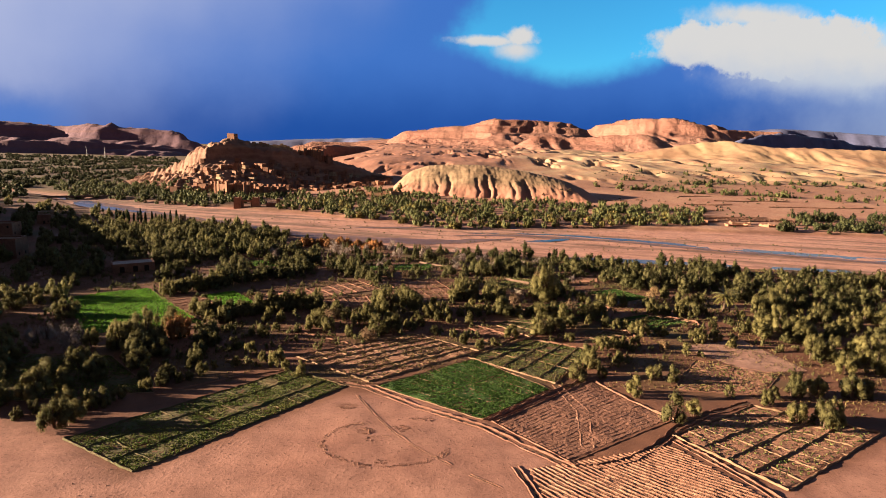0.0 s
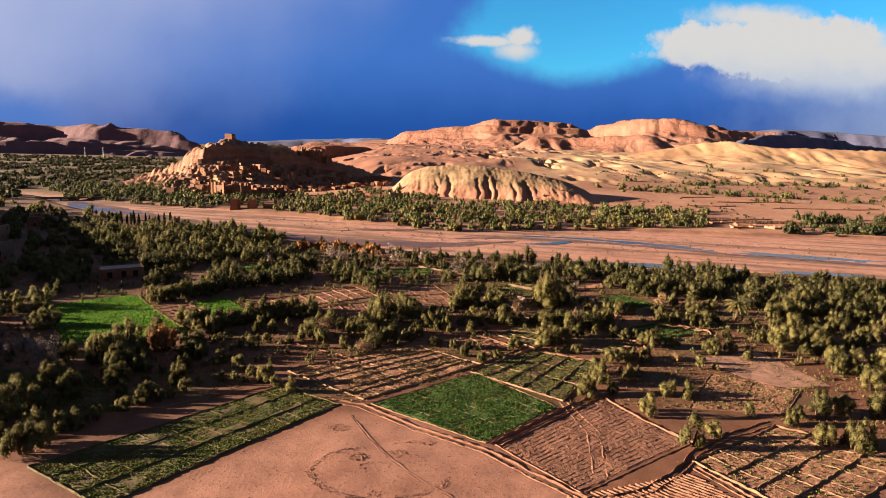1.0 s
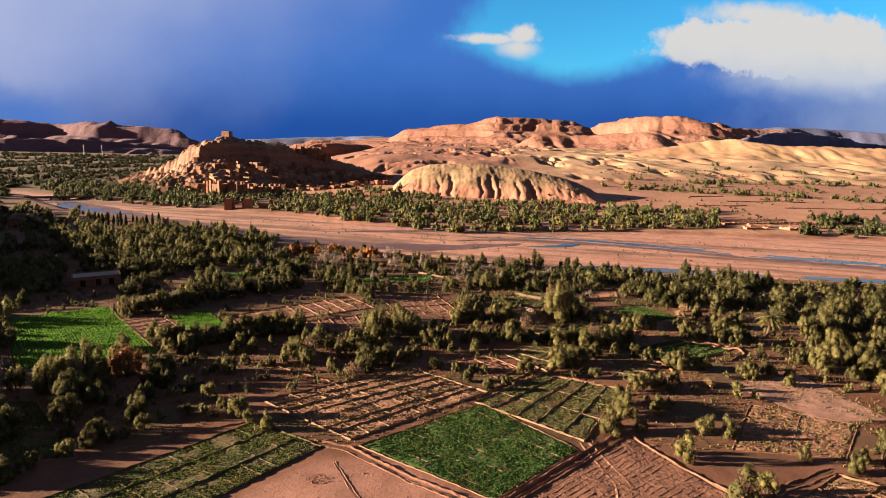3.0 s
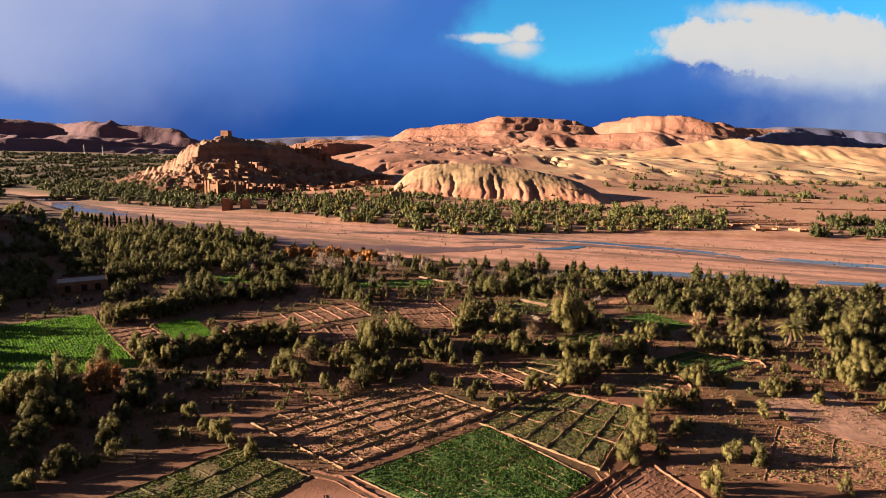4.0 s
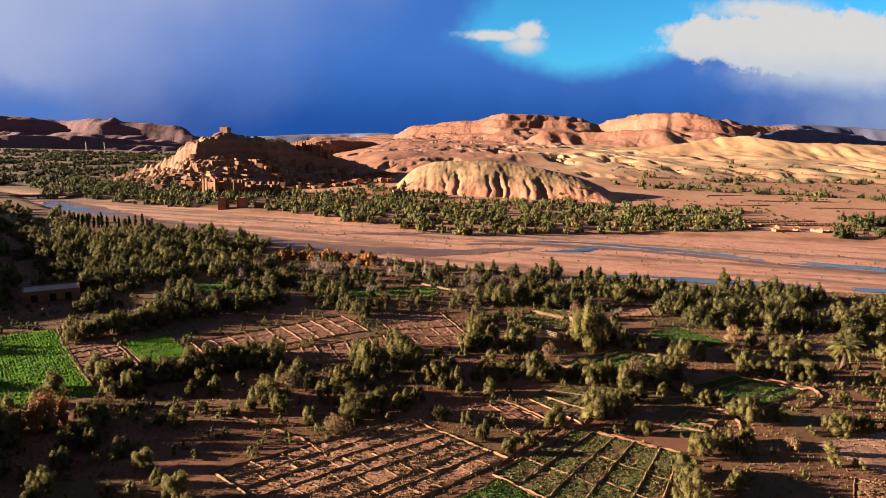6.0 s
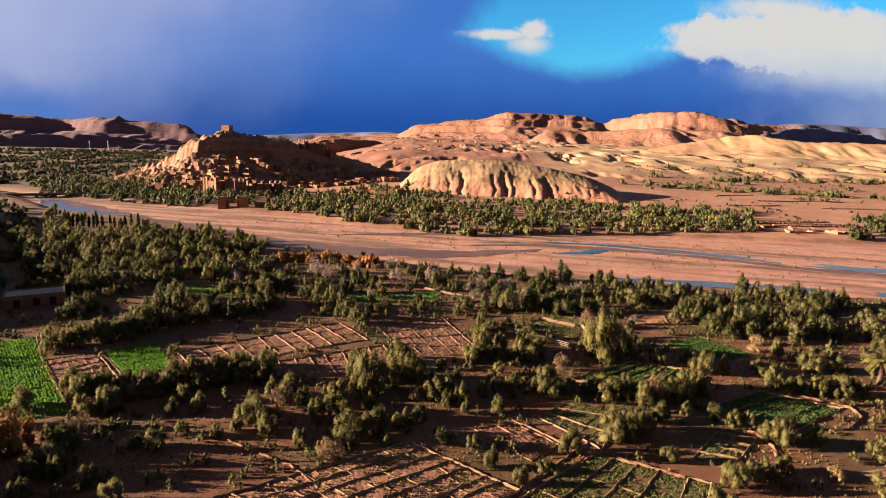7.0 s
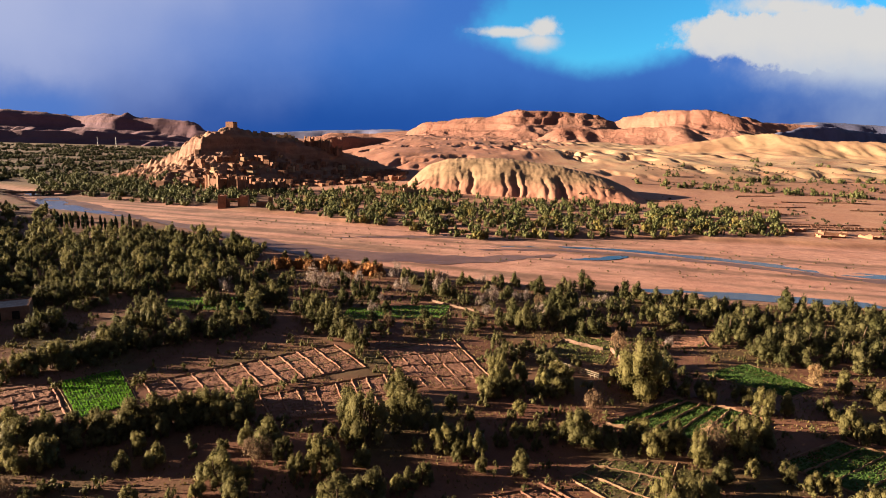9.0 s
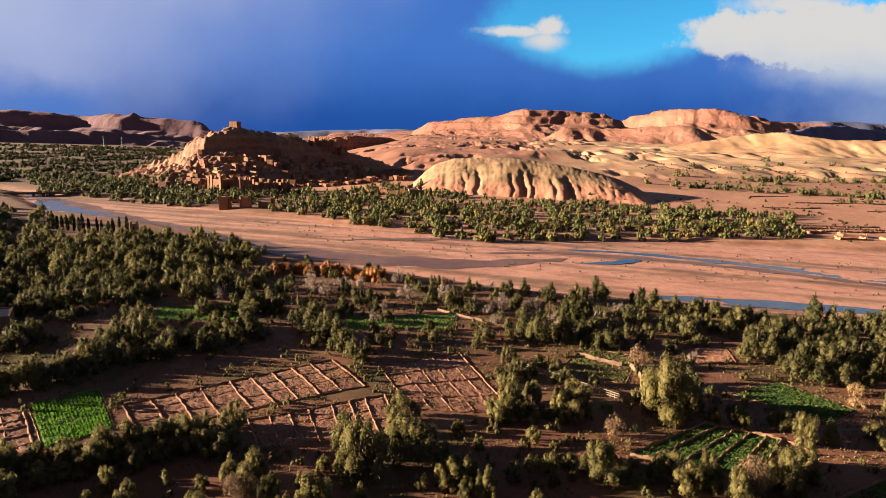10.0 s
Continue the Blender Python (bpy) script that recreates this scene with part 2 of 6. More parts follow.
SWARD = material("green_sward", [(0.055, 0.115, 0.024), (0.08, 0.135, 0.034), (0.12, 0.085, 0.045)], 0.15, 1.2, bump=1.0, bump_dist=0.3)
SWARD_DULL = material("thin_sward", [(0.095, 0.10, 0.034), (0.15, 0.105, 0.052), (0.16, 0.085, 0.05)], 0.2, 1.2, bump=1.0, bump_dist=0.3)
CROP_DULL = material("sparse_green", [(0.12, 0.18, 0.04), (0.19, 0.20, 0.06)], 0.3, 3.0, rough=0.7, bump=0, island=0.35, trans=0.3)
STRAW_GREEN = material("weeds", [(0.13, 0.115, 0.04), (0.20, 0.14, 0.055)], 0.1, 3.0, rough=0.8, bump=0, island=0.4, trans=0.2)
SOIL = material("tilled_soil", [(0.235, 0.107, 0.071), (0.295, 0.142, 0.094), (0.15, 0.07, 0.046)], 0.12, 1.3, bump=1.0, bump_dist=0.3)
SOIL_PALE = material("pale_tilled_soil", [(0.315, 0.150, 0.096), (0.385, 0.192, 0.122), (0.20, 0.092, 0.059)], 0.12, 1.3, bump=1.0, bump_dist=0.3)
BUND = material("bund_earth", [(0.245, 0.115, 0.074), (0.305, 0.150, 0.097), (0.17, 0.082, 0.053)], 0.3, 3.0, bump=0.7, bump_dist=0.1)
BUND_PALE = material("straw_bund", [(0.265, 0.158, 0.092), (0.33, 0.202, 0.122), (0.19, 0.112, 0.066)], 0.3, 3.0, bump=0.7, bump_dist=0.1)
DITCH = material("ditch_earth", [(0.085, 0.052, 0.034), (0.12, 0.07, 0.044)], 0.3, 3.0, bump=0.7, bump_dist=0.1)
ADOBE = material("adobe", [(0.29, 0.14, 0.088), (0.36, 0.185, 0.118), (0.22, 0.105, 0.066)], 0.15, 1.6, bump=0.5, bump_dist=0.12, rnd=0.25)
ADOBE_PALE = material("pale_adobe", [(0.442, 0.289, 0.170), (0.493, 0.340, 0.212)], 0.15, 1.6, bump=0.5, bump_dist=0.12, rnd=0.15)
ROOF = material("mud_roof", [(0.300, 0.173, 0.105), (0.345, 0.210, 0.135)], 0.3, 2.0, bump=0.5, bump_dist=0.1, rnd=0.15)
# near-black blocks stand in for the unlit insides of windows and doors
DARK = material("dark_opening", [(0.03, 0.02, 0.015), (0.05, 0.03, 0.02)], 0.5, 3.0, bump=0)
STONE = material("dry_stone", [(0.22, 0.13, 0.088), (0.28, 0.175, 0.125), (0.14, 0.08, 0.055)], 0.8, 3.0, bump=0.9, bump_dist=0.2)
METAL = material("mast_steel", [(0.55, 0.55, 0.55), (0.65, 0.65, 0.65)], 1, 5, rough=0.5, bump=0)


WATER = material("shallow_water", [(0.05, 0.05, 0.07), (0.07, 0.065, 0.085)], 0.05, 0.8, rough=0.2, bump=0.12, bump_dist=0.05, spec=0.18)


# ---- small tools ----
_rng = np.random.default_rng(7)
_perm = _rng.permutation(4096)
_grad = _rng.uniform(0, 2 * np.pi, 4096)


def perlin(x, y):
    x, y = np.asarray(x, float), np.asarray(y, float)
    xi, yi = np.floor(x).astype(int), np.floor(y).astype(int)
    xf, yf = x - xi, y - yi
    u, v = xf ** 3 * (xf * (xf * 6 - 15) + 10), yf ** 3 * (yf * (yf * 6 - 15) + 10)

    def g(ix, iy, dx, dy):
        a = _grad[_perm[(_perm[ix & 4095] + iy) & 4095]]
        return np.cos(a) * dx + np.sin(a) * dy
    n00, n10 = g(xi, yi, xf, yf), g(xi + 1, yi, xf - 1, yf)
    n01, n11 = g(xi, yi + 1, xf, yf - 1), g(xi + 1, yi + 1, xf - 1, yf - 1)
    return (n00 * (1 - u) + n10 * u) * (1 - v) + (n01 * (1 - u) + n11 * u) * v


def fbm(x, y, octaves=5, gain=0.5):
    s, a = 0.0, 1.0
    for i in range(octaves):
        s = s + a * perlin(x * 2 ** i + 17.3 * i, y * 2 ** i - 9.1 * i)
        a *= gain
    return s


def ridged(x, y, octaves=4, gain=0.5):
    s, a = 0.0, 1.0
    for i in range(octaves):
        s = s + a * (1 - 2.2 * np.abs(perlin(x * 2 ** i + 31.7 * i, y * 2 ** i + 5.3 * i)))
        a *= gain
    return s


def smooth(a, b, x):
    t = np.clip((np.asarray(x, float) - a) / (b - a), 0, 1)
    return t * t * (3 - 2 * t)


def part(name, bm, mat, parent, label=""):
    me = bpy.data.meshes.new(name)
    bm.to_mesh(me)
    bm.free()
    me.materials.append(mat)
    ob = new(name, me)
    ob.parent = parent
    return tagged(ob, label) if label else ob


def quick_mesh(name, v, f):
    """A mesh from an array of points and an array of equal-sided faces."""
    v, f = np.ascontiguousarray(v, np.float32), np.ascontiguousarray(f, np.int32)
    me = bpy.data.meshes.new(name)
    me.vertices.add(len(v))
    me.vertices.foreach_set("co", v.ravel())
    me.loops.add(f.size)
    me.loops.foreach_set("vertex_index", f.ravel())
    me.polygons.add(len(f))
    me.polygons.foreach_set("loop_start", np.arange(0, f.size, f.shape[1], dtype=np.int32))
    me.update(calc_edges=True)
    return me


def mesh_part(name, verts, faces, mat, parent=None, shade=False):
    me = bpy.data.meshes.new(name)
    me.from_pydata(verts, [], faces)
    me.materials.append(mat)
    if shade:
        me.shade_smooth()
    ob = new(name, me)
    ob.parent = parent
    return ob


def grid_mesh(name, X, Y, Z, mat, attrs=None, flat=False):
    ny, nx = X.shape
    v = np.stack([X, Y, Z], -1).reshape(-1, 3)
    i = np.arange(ny * nx).reshape(ny, nx)
    f = np.stack([i[:-1, :-1], i[:-1, 1:], i[1:, 1:], i[1:, :-1]], -1).reshape(-1, 4)
    me = quick_mesh(name, v, f)
    me.materials.append(mat)
    for k, a in (attrs or {}).items():
        me.attributes.new(k, "FLOAT", "POINT").data.foreach_set("value", np.ascontiguousarray(a, dtype=np.float32).ravel())
    if not flat:
        me.shade_smooth()
    return new(name, me)


def empty(name, x, y, z, rz=0.0, s=1.0):
    ob = new(name)
    ob.matrix_world = pose(x, y, z, 0, 0, rz) @ Matrix.Scale(s, 4)
    return ob


# ---- the lie of the land ----
NEAR_BANK = ([-900, -500, -330, -310, -246, -174, -116, -68, -17, 35, 80, 110, 157, 193, 420, 1200], [655, 565, 478, 454, 394, 365, 329, 288, 262, 246, 237, 232, 226, 220, 150, -60])
FAR_BANK = ([-900, -500, -330, -296, -204, -120, -60, -2, 90, 179, 301, 520, 1200], [678, 588, 500, 480, 449, 413, 380, 361, 364, 358, 350, 310, 190])


def near_bank(x):
    return np.interp(x, *NEAR_BANK) + 5 * fbm(np.asarray(x) / 40.0, 0 * np.asarray(x) + 3.3, 3)


def far_bank(x):
    return np.interp(x, *FAR_BANK) + 5 * fbm(np.asarray(x) / 45.0, 0 * np.asarray(x) + 8.1, 3)


def ground(x, y):
    x, y = np.asarray(x, float), np.asarray(y, float)
    nb, fb = near_bank(x), far_bank(x)
    z = -1.6 * smooth(nb - 110, nb - 5, y)
    z = z + (0.25 * fbm(x / 25, y / 25, 3) + 0.14 * fbm(x / 5, y / 5, 2)) * smooth(40, 70, y)
    bed = -4.2 + 0.35 * fbm(x / 30 + y / 90, y / 12, 4)
    z = z + (bed - z) * smooth(nb - 4, nb + 7, y)
    u = x / np.maximum(y, 100.0)
    right = smooth(-0.27, -0.05, u)
    far_r = np.interp(y, [380, 480, 700, 1120, 1900, 2600, 5000], [-2.2, -0.5, 8, 32, 58, 80, 150])
    far_l = np.interp(y, [380, 480, 900, 1900, 3000, 5000], [-2.4, -2.2, -1.5, 4, 15, 60])
    far = far_r * right + far_l * (1 - right)
    hum = smooth(620, 1000, y) * smooth(-0.30, -0.16, u) * (1 - 0.55 * smooth(1500, 2300, y))
    far = far + hum * (7 + 9 * fbm(x / 170 + 2, y / 190, 3) + 1.5 * fbm(x / 40, y / 55, 4)) - hum * 11 * smooth(0.06, 0.34, fbm(x / 44 + 7, y / 70 + 3, 4)) * smooth(0.35, -0.2, fbm(x / 260, y / 220, 2))
    far = far + 0.5 * fbm(x / 60, y / 60, 4) * smooth(0, 60, y - fb)
    z = z + (far - z) * smooth(fb - 3, fb + 9, y)
    # rising ground with the new village beside the valley; unseen, sized for its shade
    rise = smooth(-8, -42, x + 0.82 * y) * smooth(120, 190, y) * smooth(400, 330, y) * smooth(-520, -420, x)
    return z + 23 * rise


def make_ground():
    def axis(lo, dense_lo, dense_hi, hi, step, growth):
        a = list(np.arange(dense_lo, dense_hi + 0.1, step))
        s, p = step, dense_hi
        while p < hi:
            s *= growth
            p += s
            a.append(min(p, hi))
        s, p = step, dense_lo
        while p > lo:
            s *= growth
            p -= s
            a.insert(0, max(p, lo))
        return np.array(a)
    xs, ys = axis(-4900, -150, 210, 4900, 2.0, 1.028), axis(-900, 50, 380, 4950, 2.0, 1.018)
    X, Y = np.meshgrid(xs, ys)
    Z = ground(X, Y)
    nb, fb = near_bank(X), far_bank(X)
    river = smooth(nb - 2, nb + 4, Y) * (1 - smooth(fb - 4, fb + 6, Y))
    u = X / np.maximum(Y, 100)
    plain = smooth(fb, fb + 8, Y)
    ochre = smooth(560, 900, Y + 60 * fbm(X / 150, Y / 150, 3)) * smooth(0.02, 0.24, u + 0.12 * fbm(X / 200, Y / 200, 3)) * (1 - 0.6 * smooth(1500, 2200, Y))
    grass = np.clip(0.12 + 1.3 * fbm(X / 18, Y / 18, 4), 0, 0.9) * (1 - river) * (1 - plain * (1 - 0.85 * smooth(-0.14, -0.30, X / np.maximum(Y, 100)))) * smooth(88, 105, Y)
    # left plain: dark grass colour laid thicker, partly in place of shade there
    grass = np.maximum(grass, 0.8 * plain * smooth(-0.32, -0.42, u) * np.clip(0.9 + 0.8 * fbm(X / 70, Y / 130, 3), 0.35, 1))
    edge = 80 + np.interp(X, [-70, -55, -40, -15, -5, 10, 22, 50, 78], [2, -3, -14, 13, 14, 2, -12, -14, 2])
    bare = 1 - smooth(edge - 3, edge + 2, Y)
    wet = river * np.clip(0.15 + 0.35 * smooth(-30, -160, X) + 1.9 * fbm(X / 110 + 5, (Y + 0.25 * X) / 10, 5) + 0.8 * fbm(X / 34, (Y + 0.25 * X) / 5, 3), 0, 0.9)
    redland = plain * (1 - ochre) * smooth(560, 760, Y) * smooth(-0.34, -0.2, u) * (0.75 + 0.25 * smooth(-0.2, 0.2, fbm(X / 120, Y / 160, 3)))
    g = grid_mesh("ground", X, Y, Z, EARTH, dict(river=river, plain=plain * (1 - ochre) * (0.1 + 0.9 * smooth(-0.34, -0.16, u)), ochre=ochre, grass=grass, bare=bare, wet=wet, redland=redland))
    tagged(g, "red earth valley floor with pale gravel riverbed and ochre badlands", "ground", kind="structure")


make_ground()


# ---- hills: a crest line along x, a front and a back slope cut by gullies ----
def crest_height(X, Y, crest, y0, wf, wb, base, cap, spur, seed, power=1.5, cliff=0.15, gully=0.16, dome=False, slant=-0.2, wander=0.22, pivot=None, spurs=0.3, cuts=(), prow=None):
    """slant: how the crest runs back or forward along x, turning about pivot. prow: the run back on the other side of pivot. cuts: (x, half width, depth) of single gullies down the front."""
    cx, cz = zip(*crest)
    piv = 0.5 * (cx[0] + cx[-1]) if pivot is None else pivot
    lie = slant * (X - piv) if prow is None else slant * np.maximum(X - piv, 0) + prow * np.maximum(piv - X, 0)
    yc = y0 + lie + wander * wf * fbm(X / (wf * 1.1) + seed, X * 0 + seed, 3)
    Xa = X * y0 / np.maximum(y0 + lie, 50.0)
    zc = np.interp(Xa, cx, cz)
    for k in (0.25, 0.5):   # round the corners of the crest line
        d = (cx[-1] - cx[0]) / len(cx) * k * 0.5
        zc = (zc + np.interp(Xa - d, cx, cz) + np.interp(Xa + d, cx, cz)) / 3
    Xw = X + spur * 1.6 * fbm(X / (spur * 4) + seed, Y / (spur * 4), 2)
    gul = ridged(Xw / spur + seed, (Y - y0) / (spur * 2.6) + seed, 4)
    deep = np.clip(0.4 + 1.5 * fbm(X / (spur * 3) - seed, Y / (spur * 6), 2), 0.05, 1.6)
    v = np.where(Y < yc, (yc - Y) / wf, (Y - yc) / wb)
    v = v * (1 + 1.8 * gully * deep * np.maximum(gul - 0.85, -0.15)) + 0.07 * fbm(X / (spur * 2), Y / (spur * 2), 4) * np.clip(v * 3, 0, 1)
    v = v * (1 + spurs * fbm(X / (spur * 2.2) + 2 * seed, Y / (spur * 7) + seed, 2))
    if dome:
        body = np.clip(1 - np.clip(v, 0, 2) ** 1.45, -0.4, 1)
    else:
        body = np.where(v < cap, 1.0 - 0.08 * v / cap, np.maximum(-0.3, 1 - cliff * smooth(cap, cap + 0.07, v) - 0.08 - (0.92 - cliff) * np.clip((v - cap) / (1 - cap), 0, 1.5) ** (1 / power)))
    Z = base + (zc - base) * body
    for gx, gw, gd in cuts:
        off = (X - gx - 3.0 * fbm(Y / 13 + gx, Y * 0 + seed, 3)) / (gw * (0.5 + 0.6 * v))
        Z = Z - gd * np.where(Y < yc, 1, 0) * np.exp(-np.abs(off) ** 1.5) * smooth(0.3, 0.66, v) * (1 - smooth(0.97, 1.2, v))
    return Z


def hill(name, label, crest, y0, wf, wb, base, cap, spur, seed, mat, step, power=1.5, cliff=0.15, rough=1.0, cat="mountain", gully=0.16, dome=False, slant=-0.2, spurs=0.3, ledge=0.0, wander=0.22):
    """ledge: the height of the rock beds that stand out as steps in the slope."""
    xs = np.arange(crest[0][0], crest[-1][0] + step, step)
    reach = abs(slant) * (crest[-1][0] - crest[0][0]) * 0.5
    ys = np.arange(y0 - wf * 1.5 - reach, y0 + wb * 1.3 + reach, step)
    X, Y = np.meshgrid(xs, ys)
    Z = crest_height(X, Y, crest, y0, wf, wb, base, cap, spur, seed, power, cliff, gully, dome, slant, wander, None, spurs)
    side = np.clip((Z - base) / 20, 0, 1)
    Z = Z + side * rough * (1.0 * fbm(X / spur, Y / spur, 6, 0.55) - 0.8 * (ridged((X + 40 * fbm(X / 110, Y / 110, 2)) / 75 + seed, Y / 190, 4, 0.5) - 0.7))
    if ledge:
        Z = Z + side * 0.19 * ledge * np.sin(math.tau * (Z + 5 * fbm(X / 160, Y / 160, 3)) / ledge) * np.clip(0.6 + 1.2 * fbm(X / 210 + 3, Y / 210, 2), 0, 1.2)
    return tagged(grid_mesh(name, X, Y, Z, mat), label, cat)


hill("plateau", "distant plateau under storm cloud, haze and shade in its slate-blue colour", [(-1900, 60), (-1489, 95), (-975, 128), (-365, 148), (-100, 60)], 4650, 500, 200, -20, 0.3, 400, 3.0, ROCK_HAZE_BLUE, 40, rough=4)
hill("plateau", "distant plateau behind the ridges, haze and shade in its blue-grey colour", [(1900, 60), (2551, 309), (3012, 309), (3658, 277), (4700, 230)], 4500, 700, 250, 0, 0.25, 300, 9.0, ROCK_HAZE_BLUE, 40, rough=4)
# cloud shade is put into the colour and the front turned from the sun
hill("mesa", "far mesa with cloud shade put into its dark violet colour", [(1250, -20), (1400, 40), (1540, 110), (1660, 150), (1800, 174), (1900, 176), (2050, 168), (2280, 150), (2700, 120), (3200, 40)], 2950, 330, 300, -20, 0.08, 140, 12.0, ROCK_HAZE_BLUE, 14, power=1.0, rough=4, gully=0.14, cliff=0.18, slant=0.6, ledge=30)
hill("mountain", "pale flat-topped red ridge lit by low sun", [(1350, 0), (1568, 246), (1650, 255), (1714, 252), (1815, 232), (2143, 228), (2400, 0)], 3400, 800, 300, -20, 0.05, 150, 5.0, ROCK_RED, 10, power=1.0, rough=5, gully=0.2, cliff=0.16, ledge=34)
hill("mountain", "broad red mesa with a broken rim", [(500, 0), (640, 110), (748, 187), (838, 213), (942, 227), (1100, 223), (1209, 200), (1291, 176), (1560, 60)], 2600, 900, 300, -20, 0.05, 170, 7.0, ROCK_RED, 8, power=1.0, rough=6, gully=0.2, cliff=0.15, ledge=30, spurs=0.45)
hill("mountain", "red sandstone mesa with rounded shoulder and gullies", [(-420, -10), (-300, 20), (-234, 55), (-149, 128), (-20, 146), (148, 156), (200, 172), (234, 191), (412, 191), (618, 174), (820, 40)], 2400, 900, 300, -20, 0.05, 170, 1.0, ROCK_RED, 8, power=1.0, rough=6, gully=0.2, cliff=0.15, ledge=28, spurs=0.45)
hill("hill", "ochre foothill with dark gullies", [(120, 0), (254, 65), (347, 116), (440, 108), (540, 112), (640, 120), (732, 118), (793, 92), (960, 20)], 1900, 420, 300, -20, 0.05, 95, 4.0, ROCK_RED, 6, power=1.1, cliff=0.06, rough=4, cat="hill", gully=0.22, spurs=0.5)
hill("hill", "rolling ochre badland ridge", [(260, 0), (359, 32), (484, 62), (600, 80), (660, 92), (720, 88), (804, 76), (900, 78), (1021, 75), (1500, 50)], 1280, 520, 300, -30, 0.05, 75, 2.0, ROCK_OCHRE, 5, power=1.15, cliff=0.03, rough=3, cat="hill", gully=0.16, spurs=0.25)
hill("hill", "low terrace mesa with a shaded scarp", [(-380, 0), (-335, 48), (-300, 56), (-170, 54), (-120, 20)], 1500, 70, 160, -20, 0.25, 60, 14.0, ROCK_RED, 5, cliff=0.35, rough=1.5, cat="hill", slant=0.5)
hill("mountain", "low pink mesa with a pale cliff edge", [(-760, -10), (-644, 45), (-600, 66), (-540, 79), (-228, 82), (-150, 50)], 2600, 500, 200, -20, 0.2, 120, 6.0, ROCK_RED, 12, rough=3, cliff=0.3, ledge=22)
hill("mountain", "mesa with a dark rim beyond the palm groves, haze and shade in its mauve colour", [(-2600, 100), (-1664, 118), (-1450, 117), (-1236, 119), (-1086, 104), (-957, 95), (-894, 50), (-800, -20)], 2200, 520, 300, -20, 0.06, 190, 8.0, ROCK_HAZE_MAUVE, 11, rough=7, cliff=0.34, gully=0.2, slant=0.0, ledge=40, power=0.9)
# steep front slanted off the sun, so the shape itself supplies the shade
hill("hill", "scarp below the mesa, haze and shade put into its mauve colour and steep front", [(-2200, 44), (-1369, 42), (-1104, 50), (-981, 40), (-769, 28), (-620, -20)], 1850, 105, 420, -20, 0.1, 130, 11.0, ROCK_HAZE_MAUVE, 9, rough=3, cat="hill", slant=0.45, power=1.0, spurs=0.15)

TAN = dict(dome=True, gully=0.02, spurs=0.07, slant=-0.22, wander=0.06, crest=[(-52, -4), (-38, 8), (-26, 22), (-4, 29.5), (20, 31), (49, 31.5), (95, 26.5), (120, 22), (138, 18), (160, 10), (178, -4)], y0=578, wf=60, wb=80, base=-5, cap=0.12, spur=14, seed=6.5,
           cuts=((4, 1.5, 1.3), (16, 2.0, 3.4), (45, 1.4, 1.3), (53, 2.8, 4.8), (60, 1.5, 1.6), (78, 2.4, 1.8), (91, 2.8, 6.0), (112, 1.0, 0.5), (126, 1.0, 0.6)))
KSAR = dict(slant=0.45, pivot=-256, prow=0.55, spurs=0.12, wander=0.12, crest=[(-352, -4), (-330, 6), (-300, 19), (-285, 27), (-272, 43), (-262, 45), (-250, 48), (-240, 53), (-226, 54), (-212, 49), (-200, 46), (-164, 45), (-157, 38), (-135, 35), (-96, 24), (-60, 11), (-25, -4)], y0=655, wf=115, wb=90, base=-5, cap=0.16, spur=60, seed=4.0, power=1.0, cliff=0.28, gully=0.10)


def feature(name, label, spec, mat, step, rough, rs, flat=False):
    c = spec["crest"]
    X, Y = np.meshgrid(np.arange(c[0][0] * 1.1, c[-1][0] * 1.25 if c[-1][0] > 0 else c[-1][0], step), np.arange(spec["y0"] - spec["wf"] * 1.5 - 55 * (spec["slant"] > 0), spec["y0"] + spec["wb"] * 1.3 + 85 * (spec["slant"] > 0), step))
    Z = feature_z(X, Y, spec, rough, rs)
    return tagged(grid_mesh(name, X, Y, Z, mat, flat=flat), label, "hill")


def feature_z(X, Y, spec, rough, rs):
    Z = crest_height(X, Y, **spec)
    if not spec.get("dome"):        # broken blocks on the open scree, smoother under the houses
        rough = rough * (1 + 0.8 * smooth(-235, -265, X))
        Z = Z + 0.85 * np.sin(math.tau * (Z + 3 * fbm(X / 40, Y / 40, 3)) / 5.5) * smooth(4, 14, Z) * (0.5 + 0.5 * smooth(-215, -250, X))
    else:
        Z = Z + 0.4 * fbm((X + 2 * fbm(X / 20, Y / 20, 2)) / 2.6, Y / 26, 3) * smooth(0, 8, Z)
    return Z + rough * (fbm(X / rs, Y / rs, 4) + 0.7 * (0.8 - ridged(X / (rs * 1.3) + 3, Y / (rs * 2.4), 4, 0.55))) * np.clip((Z + 4) / 8, 0, 1)


feature("gullied_hill", "bare tan hill with red base and deep erosion gullies", TAN, ROCK_TAN, 1.0, 0.28, 7)
feature("rock_hill", "rocky red hill carrying the fortified mud village", KSAR, ROCK_KSAR, 1.4, 2.6, 7, flat=True)


def land(x, y):
    """Height of whatever bare ground is on top at x, y."""
    z = float(ground(x, y))
    for spec, r, rs in ((TAN, 0.28, 7), (KSAR, 2.6, 7)):
        c = spec["crest"]
        if c[0][0] * 1.1 < x < c[-1][0] and spec["y0"] - spec["wf"] * 1.5 - 55 < y < spec["y0"] + spec["wb"] * 1.3 + 85:
            z = max(z, float(feature_z(np.float64(x), np.float64(y), spec, r, rs)))
    return z


